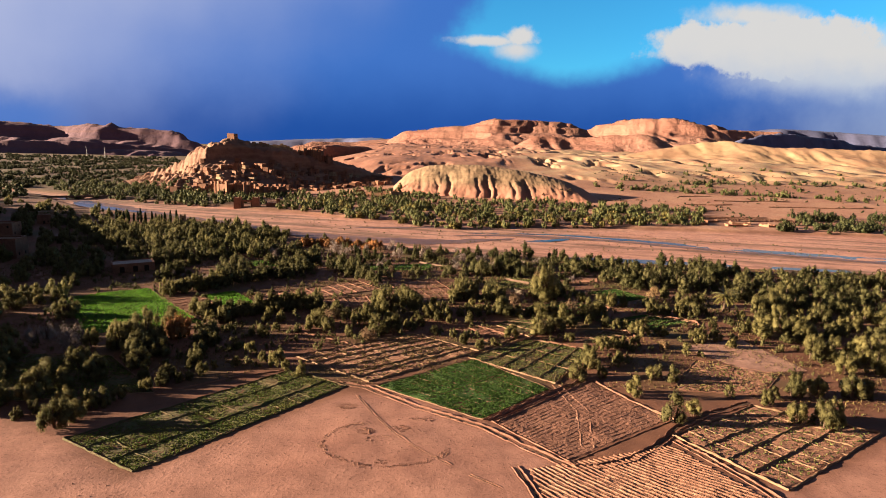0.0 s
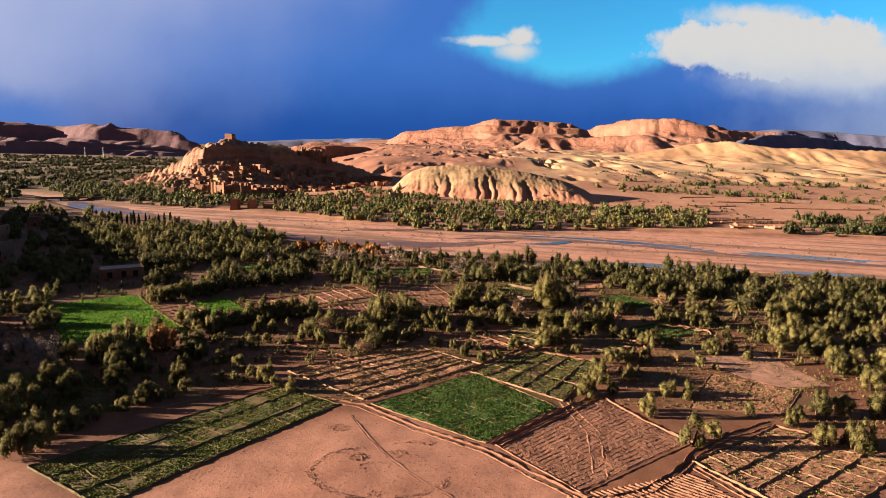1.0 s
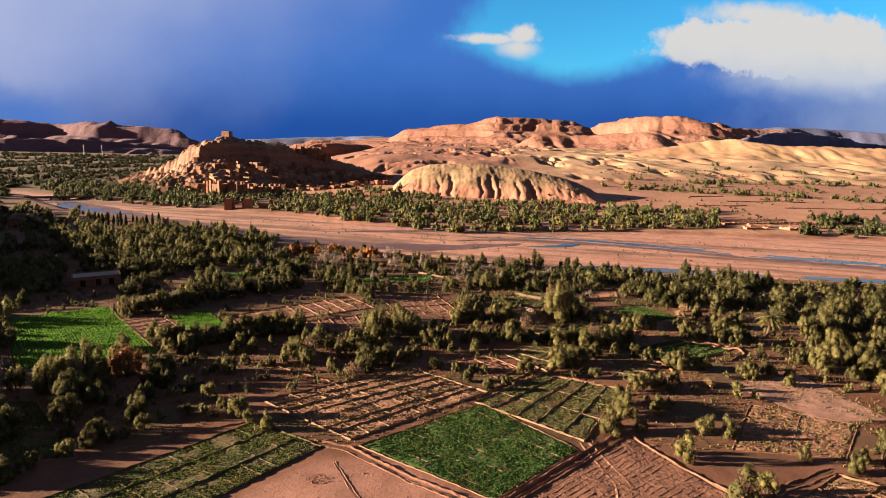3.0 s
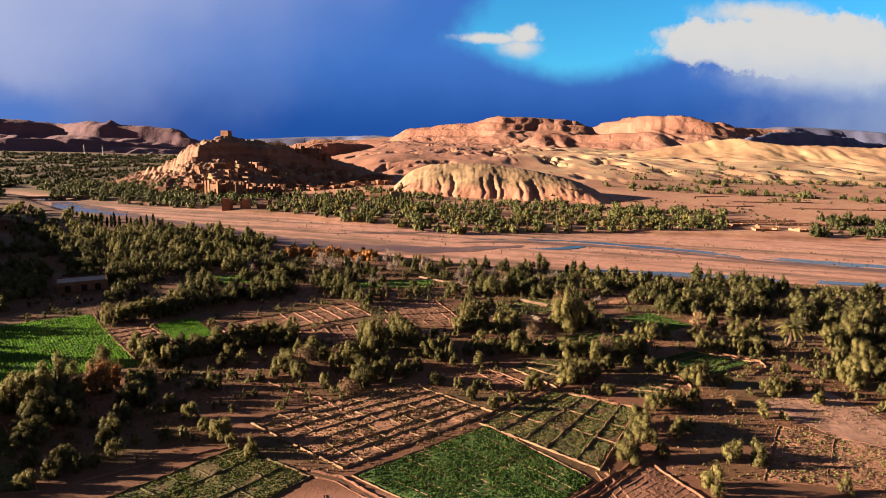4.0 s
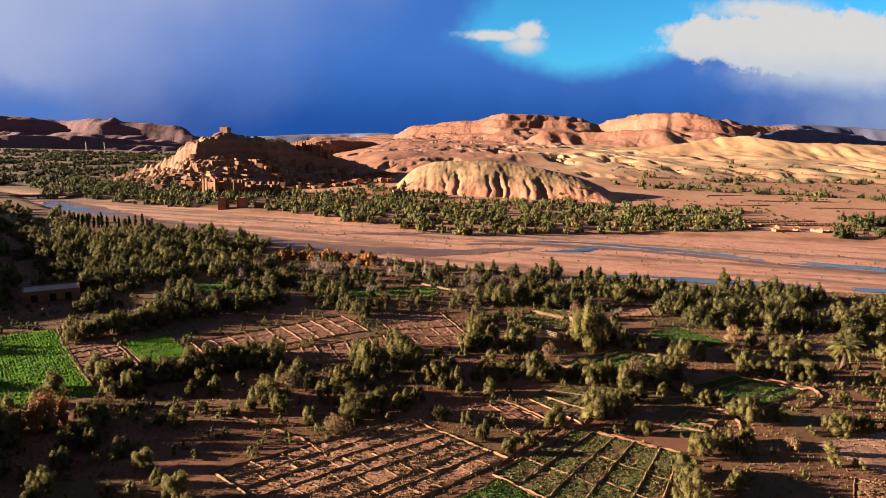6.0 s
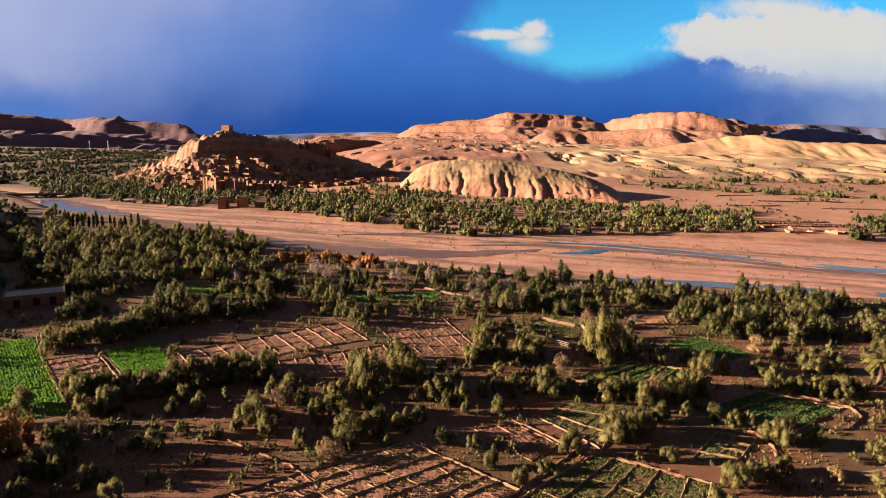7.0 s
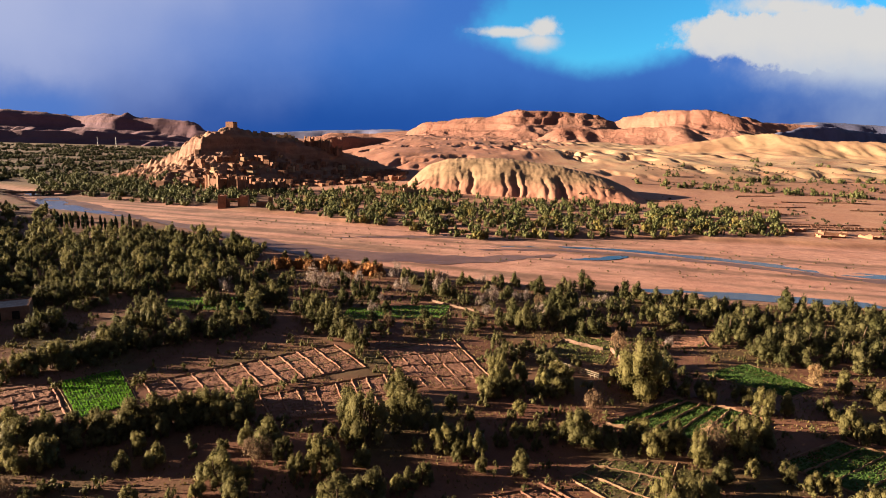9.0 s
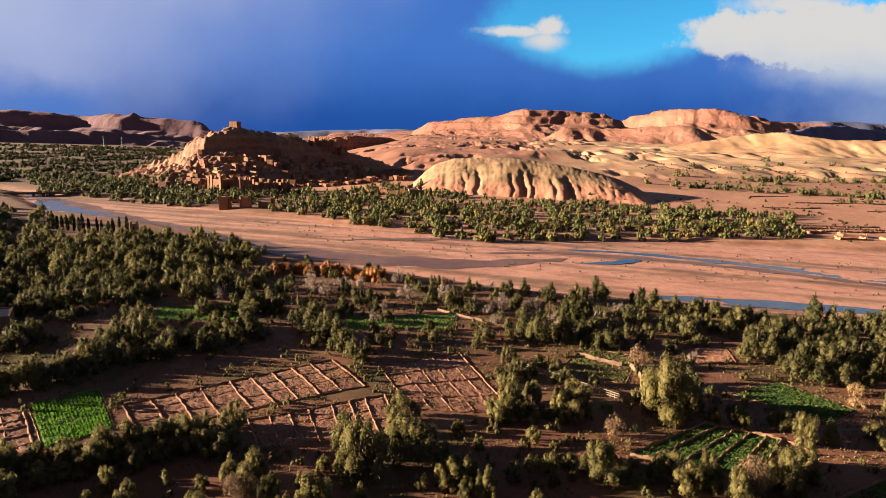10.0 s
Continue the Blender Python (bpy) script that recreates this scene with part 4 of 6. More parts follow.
def reed_fence(pts, h):
    """A fence of thin stakes and three rails."""
    p = np.array(pts, float)
    d = np.concatenate([[0], np.cumsum(np.hypot(*np.diff(p, axis=0).T))])
    rng = random.Random(4)
    root = tagged(empty("stake_fence", 0, 0, 0), "pale wooden stake fence around a plot", "fence")
    at = [(np.interp(s, d, p[:, 0]), np.interp(s, d, p[:, 1])) for s in np.arange(0, d[-1], 0.8)]
    for x, y in at:
        bm = bmesh.new()
        hh = h * rng.uniform(0.85, 1.15)
        z = float(ground(x, y))
        tube(bm, [(x, y, z - 0.3), (x + rng.uniform(-0.06, 0.06), y + rng.uniform(-0.06, 0.06), z + hh)], [0.07, 0.05], 5)
        part("stake", bm, STAKE, root)
    for k in (0.3, 0.6, 0.9):
        for (x0, y0), (x1, y1) in zip(at[::4], at[4::4]):
            bm = bmesh.new()
            a, q = Vector((x0, y0, float(ground(x0, y0)) + h * k)), Vector((x1, y1, float(ground(x1, y1)) + h * k))
            n = Vector((-(q - a).y, (q - a).x, 0)).normalized() * 0.05
            r = [bm.verts.new(v) for v in (a - n, a + n, q + n, q - n, a - n + Vector((0, 0, 0.12)), a + n + Vector((0, 0, 0.12)), q + n + Vector((0, 0, 0.12)), q - n + Vector((0, 0, 0.12)))]
            for f in ((0, 1, 2, 3), (4, 7, 6, 5), (0, 4, 5, 1), (1, 5, 6, 2), (2, 6, 7, 3), (3, 7, 4, 0)):
                bm.faces.new([r[i] for i in f])
            part("rail", bm, STAKE, root)


STAKE = material("weathered_stakes", [(0.30, 0.225, 0.155), (0.37, 0.28, 0.20)], 0.5, 6, bump=0.3)
reed_fence([(11.4, 182.5), (20.2, 175.2), (29.3, 167.5)], 1.3)
stone_wall([(29.3, 167.5), (31.4, 168.4), (33.8, 172.5), (36.0, 179.4), (35.6, 184.9)], 2.0, "curving mud-capped field wall")
stone_wall([(-4.8, 219.2), (6.8, 211.1), (15.3, 206.5)], 1.3, "crumbling red rubble wall")
stone_wall([(26.0, 189.4), (29.5, 187.2), (33.9, 184.9)], 2.0, "pale dry-stone field wall")
stone_wall([(-93.7, 226.1), (-88, 218), (-64.0, 224.0)], 1.7, "sunlit mud garden wall", ADOBE)


def stone_ring():
    rng = random.Random(5)
    root = tagged(empty("stone_ring", 0, 0, 0), "ring of scattered stones on bare earth", "stones", kind="stuff")
    vs, fs = [], []
    for cx, cy, rx, ry, n in ((-6.3, 76.2, 9.6, 6.4, 520), (-4.5, 80.5, 1.7, 1.2, 120), (-9.8, 79.5, 1.5, 1.0, 110), (-6.6, 71.0, 1.0, 0.7, 70), (-14.0, 88.0, 1.9, 1.2, 150), (-7.4, 77.0, 2.4, 1.3, 70), (-1.0, 84.0, 2.2, 0.8, 60)):
        for i in range(n):
            a = rng.uniform(0, math.tau) if n < 300 else rng.uniform(1.9, 6.1)
            r = 1 + rng.gauss(0, 0.035) if n > 300 else math.sqrt(rng.random())
            x, y, s = cx + rx * r * math.cos(a), cy + ry * r * math.sin(a), rng.uniform(0.05, 0.15)
            z = float(ground(x, y))
            k = len(vs)
            for dx, dy, dz in ((1, 0, 0), (0, 1, 0), (-1, 0, 0), (0, -1, 0), (0.2, 0.1, 0.8)):
                vs.append((x + s * dx * rng.uniform(0.8, 1.5), y + s * dy * rng.uniform(0.8, 1.5), z + s * dz - (0.03 if dz == 0 else 0)))
            fs += [(k + i0, k + (i0 + 1) % 4, k + 4) for i0 in range(4)]
    ob = mesh_part("stone", vs, fs, SOIL, root)
    tagged(ob, kind="stuff")


stone_ring()


def pebbles():
    """Small stones and clods strewn over the bare ground."""
    rng = np.random.default_rng(17)
    n = 5200
    x, y = rng.uniform(-75, 85, n), rng.uniform(48, 96, n)
    ok = fbm(x / 14 + 3, y / 14, 3) + rng.normal(0, 0.25, n) > 0.05
    x, y = x[ok], y[ok]
    ok = np.array([not any(inside(a, b, q) for q in PLOTS) for a, b in zip(x, y)])
    x, y = x[ok], y[ok]
    n, r = len(x), np.exp(rng.normal(-2.75, 0.45, len(x)))
    a = rng.uniform(0, math.tau, n)
    z = ground(x, y)
    ring = [np.stack([x + r * np.cos(a + k * math.tau / 4) * rng.uniform(0.7, 1.3, n), y + r * np.sin(a + k * math.tau / 4) * rng.uniform(0.7, 1.3, n), z - 0.02], -1) for k in range(4)]
    v = np.stack(ring + [np.stack([x, y, z + r * rng.uniform(0.5, 0.9, n)], -1)], 1).reshape(-1, 3)
    k = np.arange(n)[:, None, None] * 5
    f = (k + np.array([[0, 1, 4], [1, 2, 4], [2, 3, 4], [3, 0, 4]])[None]).reshape(-1, 3)
    me = quick_mesh("pebbles", v, f)
    me.materials.append(SOIL)
    tagged(new("pebbles", me), "small stones and clods strewn on bare earth", "stones", kind="stuff")


pebbles()


# ---- trees ----
def leaf(vs, fs, c, d, up, ln, wd, quad=True):
    """One spray of leaves: a pointed blade whose front looks along up."""
    d = d.normalized()
    s = d.cross(up)
    if s.length < 1e-3:
        s = Vector((1, 0, 0))
    s = s.normalized() * wd
    k = len(vs)
    if quad:
        vs += [tuple(c - d * ln * 0.5), tuple(c - s), tuple(c + d * ln * 0.5), tuple(c + s)]
        fs.append((k, k + 3, k + 2, k + 1))
    else:
        vs += [tuple(c - d * ln * 0.5 + s), tuple(c + d * ln * 0.5), tuple(c - d * ln * 0.5 - s)]
        fs.append((k, k + 1, k + 2))


def rand_dir(rng):
    while True:
        v = Vector((rng.uniform(-1, 1), rng.uniform(-1, 1), rng.uniform(-1, 1)))
        if 0.05 < v.length < 1:
            return v.normalized()


def make_tree(name, label, seed, mat, height=1.0, spread=0.42, crown_base=0.18, clumps=16, leaves=90, size=0.056, upright=0.9, stems=2, fill=1.0, radius=(0.085, 0.15), wide=0.27, core=1, heart=(0.55, 0.78), limbs=5):
    """A tree one unit high: forked tapered stems and a crown of clumps of leaf sprays."""
    rng = random.Random(seed)
    root = new(name)
    bm = bmesh.new()
    cents = []
    for i in range(clumps):
        a, r = rng.uniform(0, math.tau), math.sqrt(rng.random()) * spread
        top = 1 - 0.45 * (r / spread) ** 2
        z = rng.uniform(crown_base + 0.08, top - 0.10)
        cents.append((Vector((r * math.cos(a), r * math.sin(a), z)), rng.uniform(*radius)))
    stool = None
    for sidx in range(stems):
        a = math.tau * sidx / stems + rng.uniform(-0.5, 0.5)
        o = 0.03 if stems > 1 else 0
        p0 = Vector((o * math.cos(a), o * math.sin(a), -0.04))
        p1 = Vector((0.06 * math.cos(a), 0.06 * math.sin(a), crown_base * 0.8))
        p2 = Vector((0.16 * spread * 2 * math.cos(a), 0.16 * spread * 2 * math.sin(a), 0.55))
        stem = tube(bm, [p0, p1, p2, p2 + Vector((0.02, 0.01, 0.2))], [0.040, 0.030, 0.016, 0.004], grown_from=stool)
        stool = stool or stem[0]
        for c, r in cents[sidx::stems][:limbs]:
            b = p1.lerp(p2, rng.uniform(0.1, 0.8))
            tube(bm, [b, b.lerp(c, 0.5) + Vector((0, 0, 0.02)), c], [0.016, 0.010, 0.003], 5, grown_from=stem[2])
    part("trunk", bm, BARK, root)
    vs, fs, vn = [], [], []
    for c, r in cents:
        ball = bmesh.new()      # the dense heart of a clump, ragged and hidden under its sprays
        bmesh.ops.create_icosphere(ball, subdivisions=core, radius=1.0)
        k = len(vs)
        sx = rng.uniform(0.8, 1.1)
        for v in ball.verts:
            q = v.co * r * rng.uniform(*heart)
            vn.append(tuple((v.co + Vector((c.x, c.y, 0.2))).normalized()))
            vs.append(tuple(c + Vector((q.x * sx, q.y / sx, q.z * 1.45))))
        fs += [tuple(k + v.index for v in f.verts) for f in ball.faces]
        ball.free()
        for _ in range(leaves):
            d = rand_dir(rng)
            slim = 0.95 - 0.3 * max(d.z, 0)      # plumes narrow towards their tips
            q = c + Vector((d.x * r * slim, d.y * r * slim, d.z * r * 1.8)) * (0.42 + 0.78 * rng.random() ** 0.75)
            if q.z < crown_base * 0.6:
                continue
            out = (q - c).normalized() + Vector((c.x, c.y, 0.15)) * 0.8      # sprays face out of the clump, tips up
            flat = out.normalized() + rand_dir(rng) * 0.5
            dirn = Vector((0, 0, upright)) + rand_dir(rng) * 0.8
            leaf(vs, fs, q, dirn - flat * (dirn.dot(flat) / flat.length_squared) * 0.7, flat, size * rng.uniform(0.7, 1.5), size * wide * rng.uniform(0.7, 1.3), quad=False)
            vn += [tuple((out.normalized() + rand_dir(rng) * 0.28).normalized())] * 3
    crown_mesh("crown", vs, fs, vn, mat, root)
    CROWN_NORMALS[root.name] = np.array(vn)
    return tagged(root, label, "tree")


CROWN_NORMALS = {}


def crown_mesh(name, vs, fs, vn, mat, root):
    me = bpy.data.meshes.new(name)
    me.from_pydata(vs, [], fs, shade_flat=False)
    me.materials.append(mat)
    me.normals_split_custom_set_from_vertices(vn)
    ob = new(name, me)
    ob.parent = root
    return ob


def make_cypress(seed):
    rng = random.Random(seed)
    root = new("cypress_tree")
    bm = bmesh.new()
    tube(bm, [(0, 0, -0.03), (0, 0, 0.3), (0, 0, 0.9)], [0.02, 0.016, 0.003])
    part("trunk", bm, BARK, root)
    vs, fs = [], []
    for _ in range(420):
        z = rng.uniform(0.05, 1.0)
        r = 0.105 * math.sin(math.pi * min(1, (1.02 - z) * 0.9)) ** 0.7 * math.sqrt(rng.random())
        a = rng.uniform(0, math.tau)
        leaf(vs, fs, Vector((r * math.cos(a), r * math.sin(a), z)), Vector((math.cos(a) * 0.3, math.sin(a) * 0.3, 1)), rand_dir(rng), 0.10, 0.022)
    mesh_part("crown", vs, fs, LEAF_CYPRESS, root)
    return tagged(root, "slender dark green cypress tree near the river", "tree")


def make_palm(seed):
    rng = random.Random(seed)
    root = new("date_palm")
    bm = bmesh.new()
    tube(bm, [(0, 0, -0.03), (0.01, 0, 0.3), (0.0, 0.01, 0.62)], [0.05, 0.038, 0.045], 8)
    part("trunk", bm, BARK, root)
    for i in range(40):
        a, e = i * 2.4, rng.uniform(-0.9, 1.3)
        vs, fs = [], []
        p, h = Vector((0, 0, 0.62)), Vector((math.cos(a) * math.cos(e), math.sin(a) * math.cos(e), math.sin(e)))
        for s in range(9):
            q = p + h * 0.042
            side = h.cross(Vector((0, 0, 1))).normalized()
            for sg in (-1, 1):
                leaf(vs, fs, q + side * sg * 0.03, side * sg + h * 0.8 + Vector((0, 0, -0.2)), Vector((0, 0, 1)), 0.10, 0.022)
            p, h = q, (h + Vector((0, 0, -0.13))).normalized()
        mesh_part("frond", vs, fs, LEAF_PALM, root)
    return tagged(root, "date palm with a shaggy crown of fronds", "palm tree")


KINDS = {
    "olive": [make_tree("olive_tree", "grey-green olive tree with bushy upright crown", s, LEAF, clumps=20 + s % 4, leaves=235, size=0.046, wide=0.28, upright=1.5, radius=(0.085, 0.135), stems=1 + s % 3, spread=0.31 + 0.03 * (s % 4), crown_base=0.02) for s in range(6)],
    "big_olive": [make_tree("olive_tree", "tall old olive tree with a wide lobed crown", 7 + s, LEAF, clumps=36, leaves=210, size=0.040, wide=0.28, upright=1.5, radius=(0.075, 0.12), stems=3, spread=0.39, crown_base=0.04) for s in range(2)],
    "far_olive": [make_tree("grove_tree", "olive tree of a grove", 10 + s, LEAF, clumps=13 + s % 3, leaves=95, stems=1 + s % 2, spread=0.35 + 0.03 * (s % 4), crown_base=0.03, size=0.066, wide=0.32, upright=1.4, radius=(0.11, 0.17)) for s in range(5)],
    "sapling": [make_tree("olive_sapling", "small sparse young olive tree", 20 + s, LEAF, clumps=9, leaves=130, stems=2, spread=0.34, crown_base=0.08, size=0.07, radius=(0.12, 0.18)) for s in range(2)],
    "bank": [make_tree("riverside_tree", "dense dark green riverside tree", 30 + s, LEAF_DARK, clumps=10, leaves=34, stems=1, spread=0.50, crown_base=0.0, size=0.12, radius=(0.16, 0.24), wide=0.40, limbs=1) for s in range(4)],
    "bank_gold": [make_tree("riverside_tree", "yellow-green riverside tree", 34 + s, LEAF_GOLD, clumps=10, leaves=34, stems=1, spread=0.45, crown_base=0.0, size=0.12, radius=(0.16, 0.24), wide=0.40, limbs=1) for s in range(2)],
    "rust": [make_tree("tamarisk_bush", "rust-orange tamarisk bush in dry leaf", 40 + s, LEAF_RUST, clumps=20, leaves=150, radius=(0.14, 0.2), stems=3, spread=0.42, crown_base=0.04, heart=(0.5, 0.75)) for s in range(2)],
    "pale": [make_tree("dry_bush", "round straw-coloured leafless bush", 50, LEAF_PALE, clumps=15, leaves=120, radius=(0.12, 0.19), stems=3, spread=0.46, crown_base=0.04, size=0.07, heart=(0.2, 0.35))],
    "dry": [make_tree("bare_tree", "leafless grey-brown fruit tree", 60 + s, LEAF_DRY, clumps=18, leaves=70, radius=(0.12, 0.19), stems=3, spread=0.44, crown_base=0.15, size=0.09, wide=0.12, upright=0.9, heart=(0.05, 0.1)) for s in range(2)],
    "blossom": [make_tree("almond_tree", "almond tree in pale pink blossom", 70 + s, LEAF_BLOSSOM, clumps=16, leaves=80, radius=(0.12, 0.19), stems=3, spread=0.48, crown_base=0.15, size=0.05, heart=(0.1, 0.2)) for s in range(2)],
    "scrub": [make_tree("scrub_bush", "low scrub bush", 85 + s, LEAF, clumps=5, leaves=18, stems=1, spread=0.5, crown_base=0.0, size=0.16, radius=(0.15, 0.25), wide=0.36, limbs=1) for s in range(3)],
    "far_bush": [make_tree("grove_tree", "tree of a distant grove", 95 + s, LEAF_FAR, clumps=5, leaves=14, stems=1, spread=0.55, crown_base=0.0, size=0.3, radius=(0.2, 0.3), wide=0.4, limbs=1) for s in range(3)],
    "cypress": [make_cypress(80)],
    "palm": [make_palm(90)],
}
GROUPS = {"olive": "olive orchard", "big_olive": "olive orchard", "sapling": "young olives", "bank": "riverside trees", "bank_gold": "riverside trees", "rust": "tamarisk bushes", "pale": "dry bushes", "dry": "bare fruit trees", "blossom": "almond trees", "cypress": "cypress trees", "palm": "date palms"}
USED = {}
trng = random.Random(11)
TREE_AT = []


FAR_OLIVES = []


def plant(kind, x, y, s):
    if kind == "olive" and y > 171:
        FAR_OLIVES.append((x, y, s))
        TREE_AT.append((x, y))
        return None
    if kind == "olive" and s > 6.6:
        kind = "big_olive"
    pool = KINDS[kind]
    i = trng.randrange(len(pool))
    m = pose(x, y, land(x, y), trng.uniform(-4, 4), trng.uniform(-4, 4), trng.uniform(0, 360)) @ Matrix.Diagonal((s * trng.uniform(0.85, 1.2), s * trng.uniform(0.85, 1.2), s * trng.uniform(0.85, 1.1), 1))
    if (kind, i) not in USED:
        USED[kind, i] = ob = pool[i]
        tagged(ob, group=GROUPS[kind])
        ob.matrix_world = m
    else:
        ob = copy_thing(pool[i], Matrix())
        ob.matrix_basis = m
    TREE_AT.append((x, y))
    return ob


def row(kind, n, size, pts, jitter=0.8):
    p = np.array(pts, float)
    if len(p) == 1:
        plant(kind, p[0][0], p[0][1], size)
        return
    d = np.concatenate([[0], np.cumsum(np.hypot(*np.diff(p, axis=0).T))])
    for s in np.linspace(0, d[-1], n):
        plant(kind, np.interp(s, d, p[:, 0]) + trng.uniform(-jitter, jitter), np.interp(s, d, p[:, 1]) + trng.uniform(-jitter, jitter), size * trng.uniform(0.8, 1.15))


def tree_arrays(root):
    """Crown and trunk of a tree as arrays, to join many of them into one grove."""
    out = []
    for name in ("trunk", "crown"):
        me = next(o for o in root.children if o.name.startswith(name)).data
        v = np.array([tuple(q.co) for q in me.vertices])
        tri = [t for p in me.polygons for t in ((p.vertices[0], p.vertices[i], p.vertices[i + 1]) for i in range(1, len(p.vertices) - 1))]
        out.append((v, np.array(tri)))
    out.append(CROWN_NORMALS[root.name])
    return out


def joined(name, label, kind, spots):
    """One grove: every tree in it a turned and scaled copy of one of the kind's trees."""
    kind = {"olive": "far_olive"}.get(kind, kind)
    src = [tree_arrays(o) for o in KINDS[kind]]
    rng = random.Random(len(spots) + 1)
    root = tagged(new(name), label, "trees", kind="stuff")
    vs, fs, tn, base, nn = [[], []], [[], []], [[], []], [0, 0], []
    for x, y, s in spots:
        k, a = rng.randrange(len(src)), rng.uniform(0, math.tau)
        sx, sz, tone = s * rng.uniform(0.85, 1.2), s * rng.uniform(0.8, 1.15), rng.uniform(0, 1) ** 1.5
        z = land(x, y)
        for q in (0, 1):
            v, f = src[k][q]
            w = np.stack([v[:, 0] * math.cos(a) - v[:, 1] * math.sin(a), v[:, 0] * math.sin(a) + v[:, 1] * math.cos(a), v[:, 2]], 1) * (sx, sx, sz) + (x, y, z)
            vs[q].append(w)
            fs[q].append(f + base[q])
            tn[q].append(np.full(len(v), tone, np.float32))
            base[q] += len(v)
        v = src[k][2]
        nn.append(np.stack([v[:, 0] * math.cos(a) - v[:, 1] * math.sin(a), v[:, 0] * math.sin(a) + v[:, 1] * math.cos(a), v[:, 2]], 1))
    for q, (pn, mat) in enumerate((("trunks", BARK), ("crowns", next(o for o in KINDS[kind][0].children if o.name.startswith("crown")).data.materials[0]))):
        me = quick_mesh(pn, np.concatenate(vs[q]), np.concatenate(fs[q]))
        me.shade_smooth()
        if q:
            me.normals_split_custom_set_from_vertices(np.concatenate(nn))
        me.attributes.new("tone", "FLOAT", "POINT").data.foreach_set("value", np.concatenate(tn[q]))
        me.materials.append(mat)
        ob = new(pn, me)
        ob.parent = root
        tagged(ob, kind="stuff")
    return root


GATE = [(-170, 405), (-118, 405), (-122, 448), (-166, 448)]


def grove(name, label, kind, n, size, poly, clear=0.55):
    keep_off = PLOTS if kind in ("olive", "scrub", "blossom", "dry") else (GATE,)
    xs, ys = zip(*poly)
    spots, tries = [], 0
    while len(spots) < n and tries < n * 40:
        tries += 1
        x, y = trng.uniform(min(xs), max(xs)), trng.uniform(min(ys), max(ys))
        if kind == "far_bush" and float(fbm(x / 45 + 3, y / 110, 3)) < 0.02:
            continue
        if inside(x, y, poly) and not any(inside(x, y, q) for q in keep_off) and all((x - a) ** 2 + (y - b) ** 2 > (clear * size) ** 2 for a, b in TREE_AT):
            TREE_AT.append((x, y))
            spots.append((x, y, size * trng.uniform(0.6, 1.25)))
    joined(name, label, kind, spots)


def trees(kind, spots):
    for x, y, s in spots:
        plant(kind, x, y, s * trng.uniform(0.86, 1.06))


def scatter(kind, n, size, poly, clear=0.8):
    """Single trees dotted over a stretch, clear of plots and of each other."""
    xs, ys = zip(*poly)
    done, tries = 0, 0
    while done < n and tries < n * 60:
        tries += 1
        x, y = trng.uniform(min(xs), max(xs)), trng.uniform(min(ys), max(ys))
        if inside(x, y, poly) and not any(inside(x, y, q) for q in PLOTS) and all((x - a) ** 2 + (y - b) ** 2 > (clear * size) ** 2 for a, b in TREE_AT):
            plant(kind, x, y, size * trng.uniform(0.6, 1.25))
            done += 1


trees("olive", [(-63.0, 116.5, 9.0), (-60.4, 108.8, 5.9), (-66.4, 112.9, 6.4), (-61.3, 112.7, 4.2), (-69.0, 118.5, 4.8), (-72.0, 113.2, 4.8), (-51.8, 133.8, 4.9), (-50.2, 115.6, 4.4), (-49.5, 118.5, 4.9), (-42.4, 114.5, 3.6), (-59.5, 110.6, 4.4), (-48.2, 110.8, 4.6), (-47.2, 115.6, 4.8), (-50.6, 122.0, 4.6), (-55.6, 109.4, 5.2), (-37.8, 111.1, 3.9), (-34.3, 108, 2.7), (-30.6, 105, 4.8), (-28.5, 103.1, 3.2), (-24.9, 101, 3.2), (-46.4, 104.7, 4.2), (-47.2, 103, 3), (-43.5, 100.4, 3.2), (-42.6, 103.7, 2.4), (-38.7, 105, 2.3), (-46.2, 96.8, 2.9), (-48.7, 95.3, 3.1), (-53.3, 97.7, 2.9), (-44.9, 98, 2.1), (-52.3, 104.2, 1.7)])
trees("olive", [(-27.8, 131.1, 5.5), (-24.3, 127.5, 4.3), (-51, 142.8, 3.8), (-46.3, 140, 4.1), (-44.1, 143.3, 3.8), (-41.3, 145.1, 4.3), (-38.6, 148, 4.4), (-35.7, 150.7, 4.5), (-32.3, 152.8, 5.4), (-25, 139.7, 5.7), (-15.6, 134.5, 6.1), (-18.6, 132.9, 4.5), (-12.3, 126.5, 5.6), (-9.3, 129, 5.4), (-17.8, 137.8, 4), (-19.1, 124.9, 3.5), (-11.6, 143, 7.3), (-15.3, 148.5, 5.2), (1, 126.9, 3.4), (5.5, 125.5, 3), (7.8, 121.2, 3.4), (11.2, 117.3, 2.7), (14.5, 120.4, 2.4), (19.2, 125, 4.5), (-21.6, 137, 3.6), (-0.3, 141.2, 5.3), (2.3, 141.4, 4.9)])
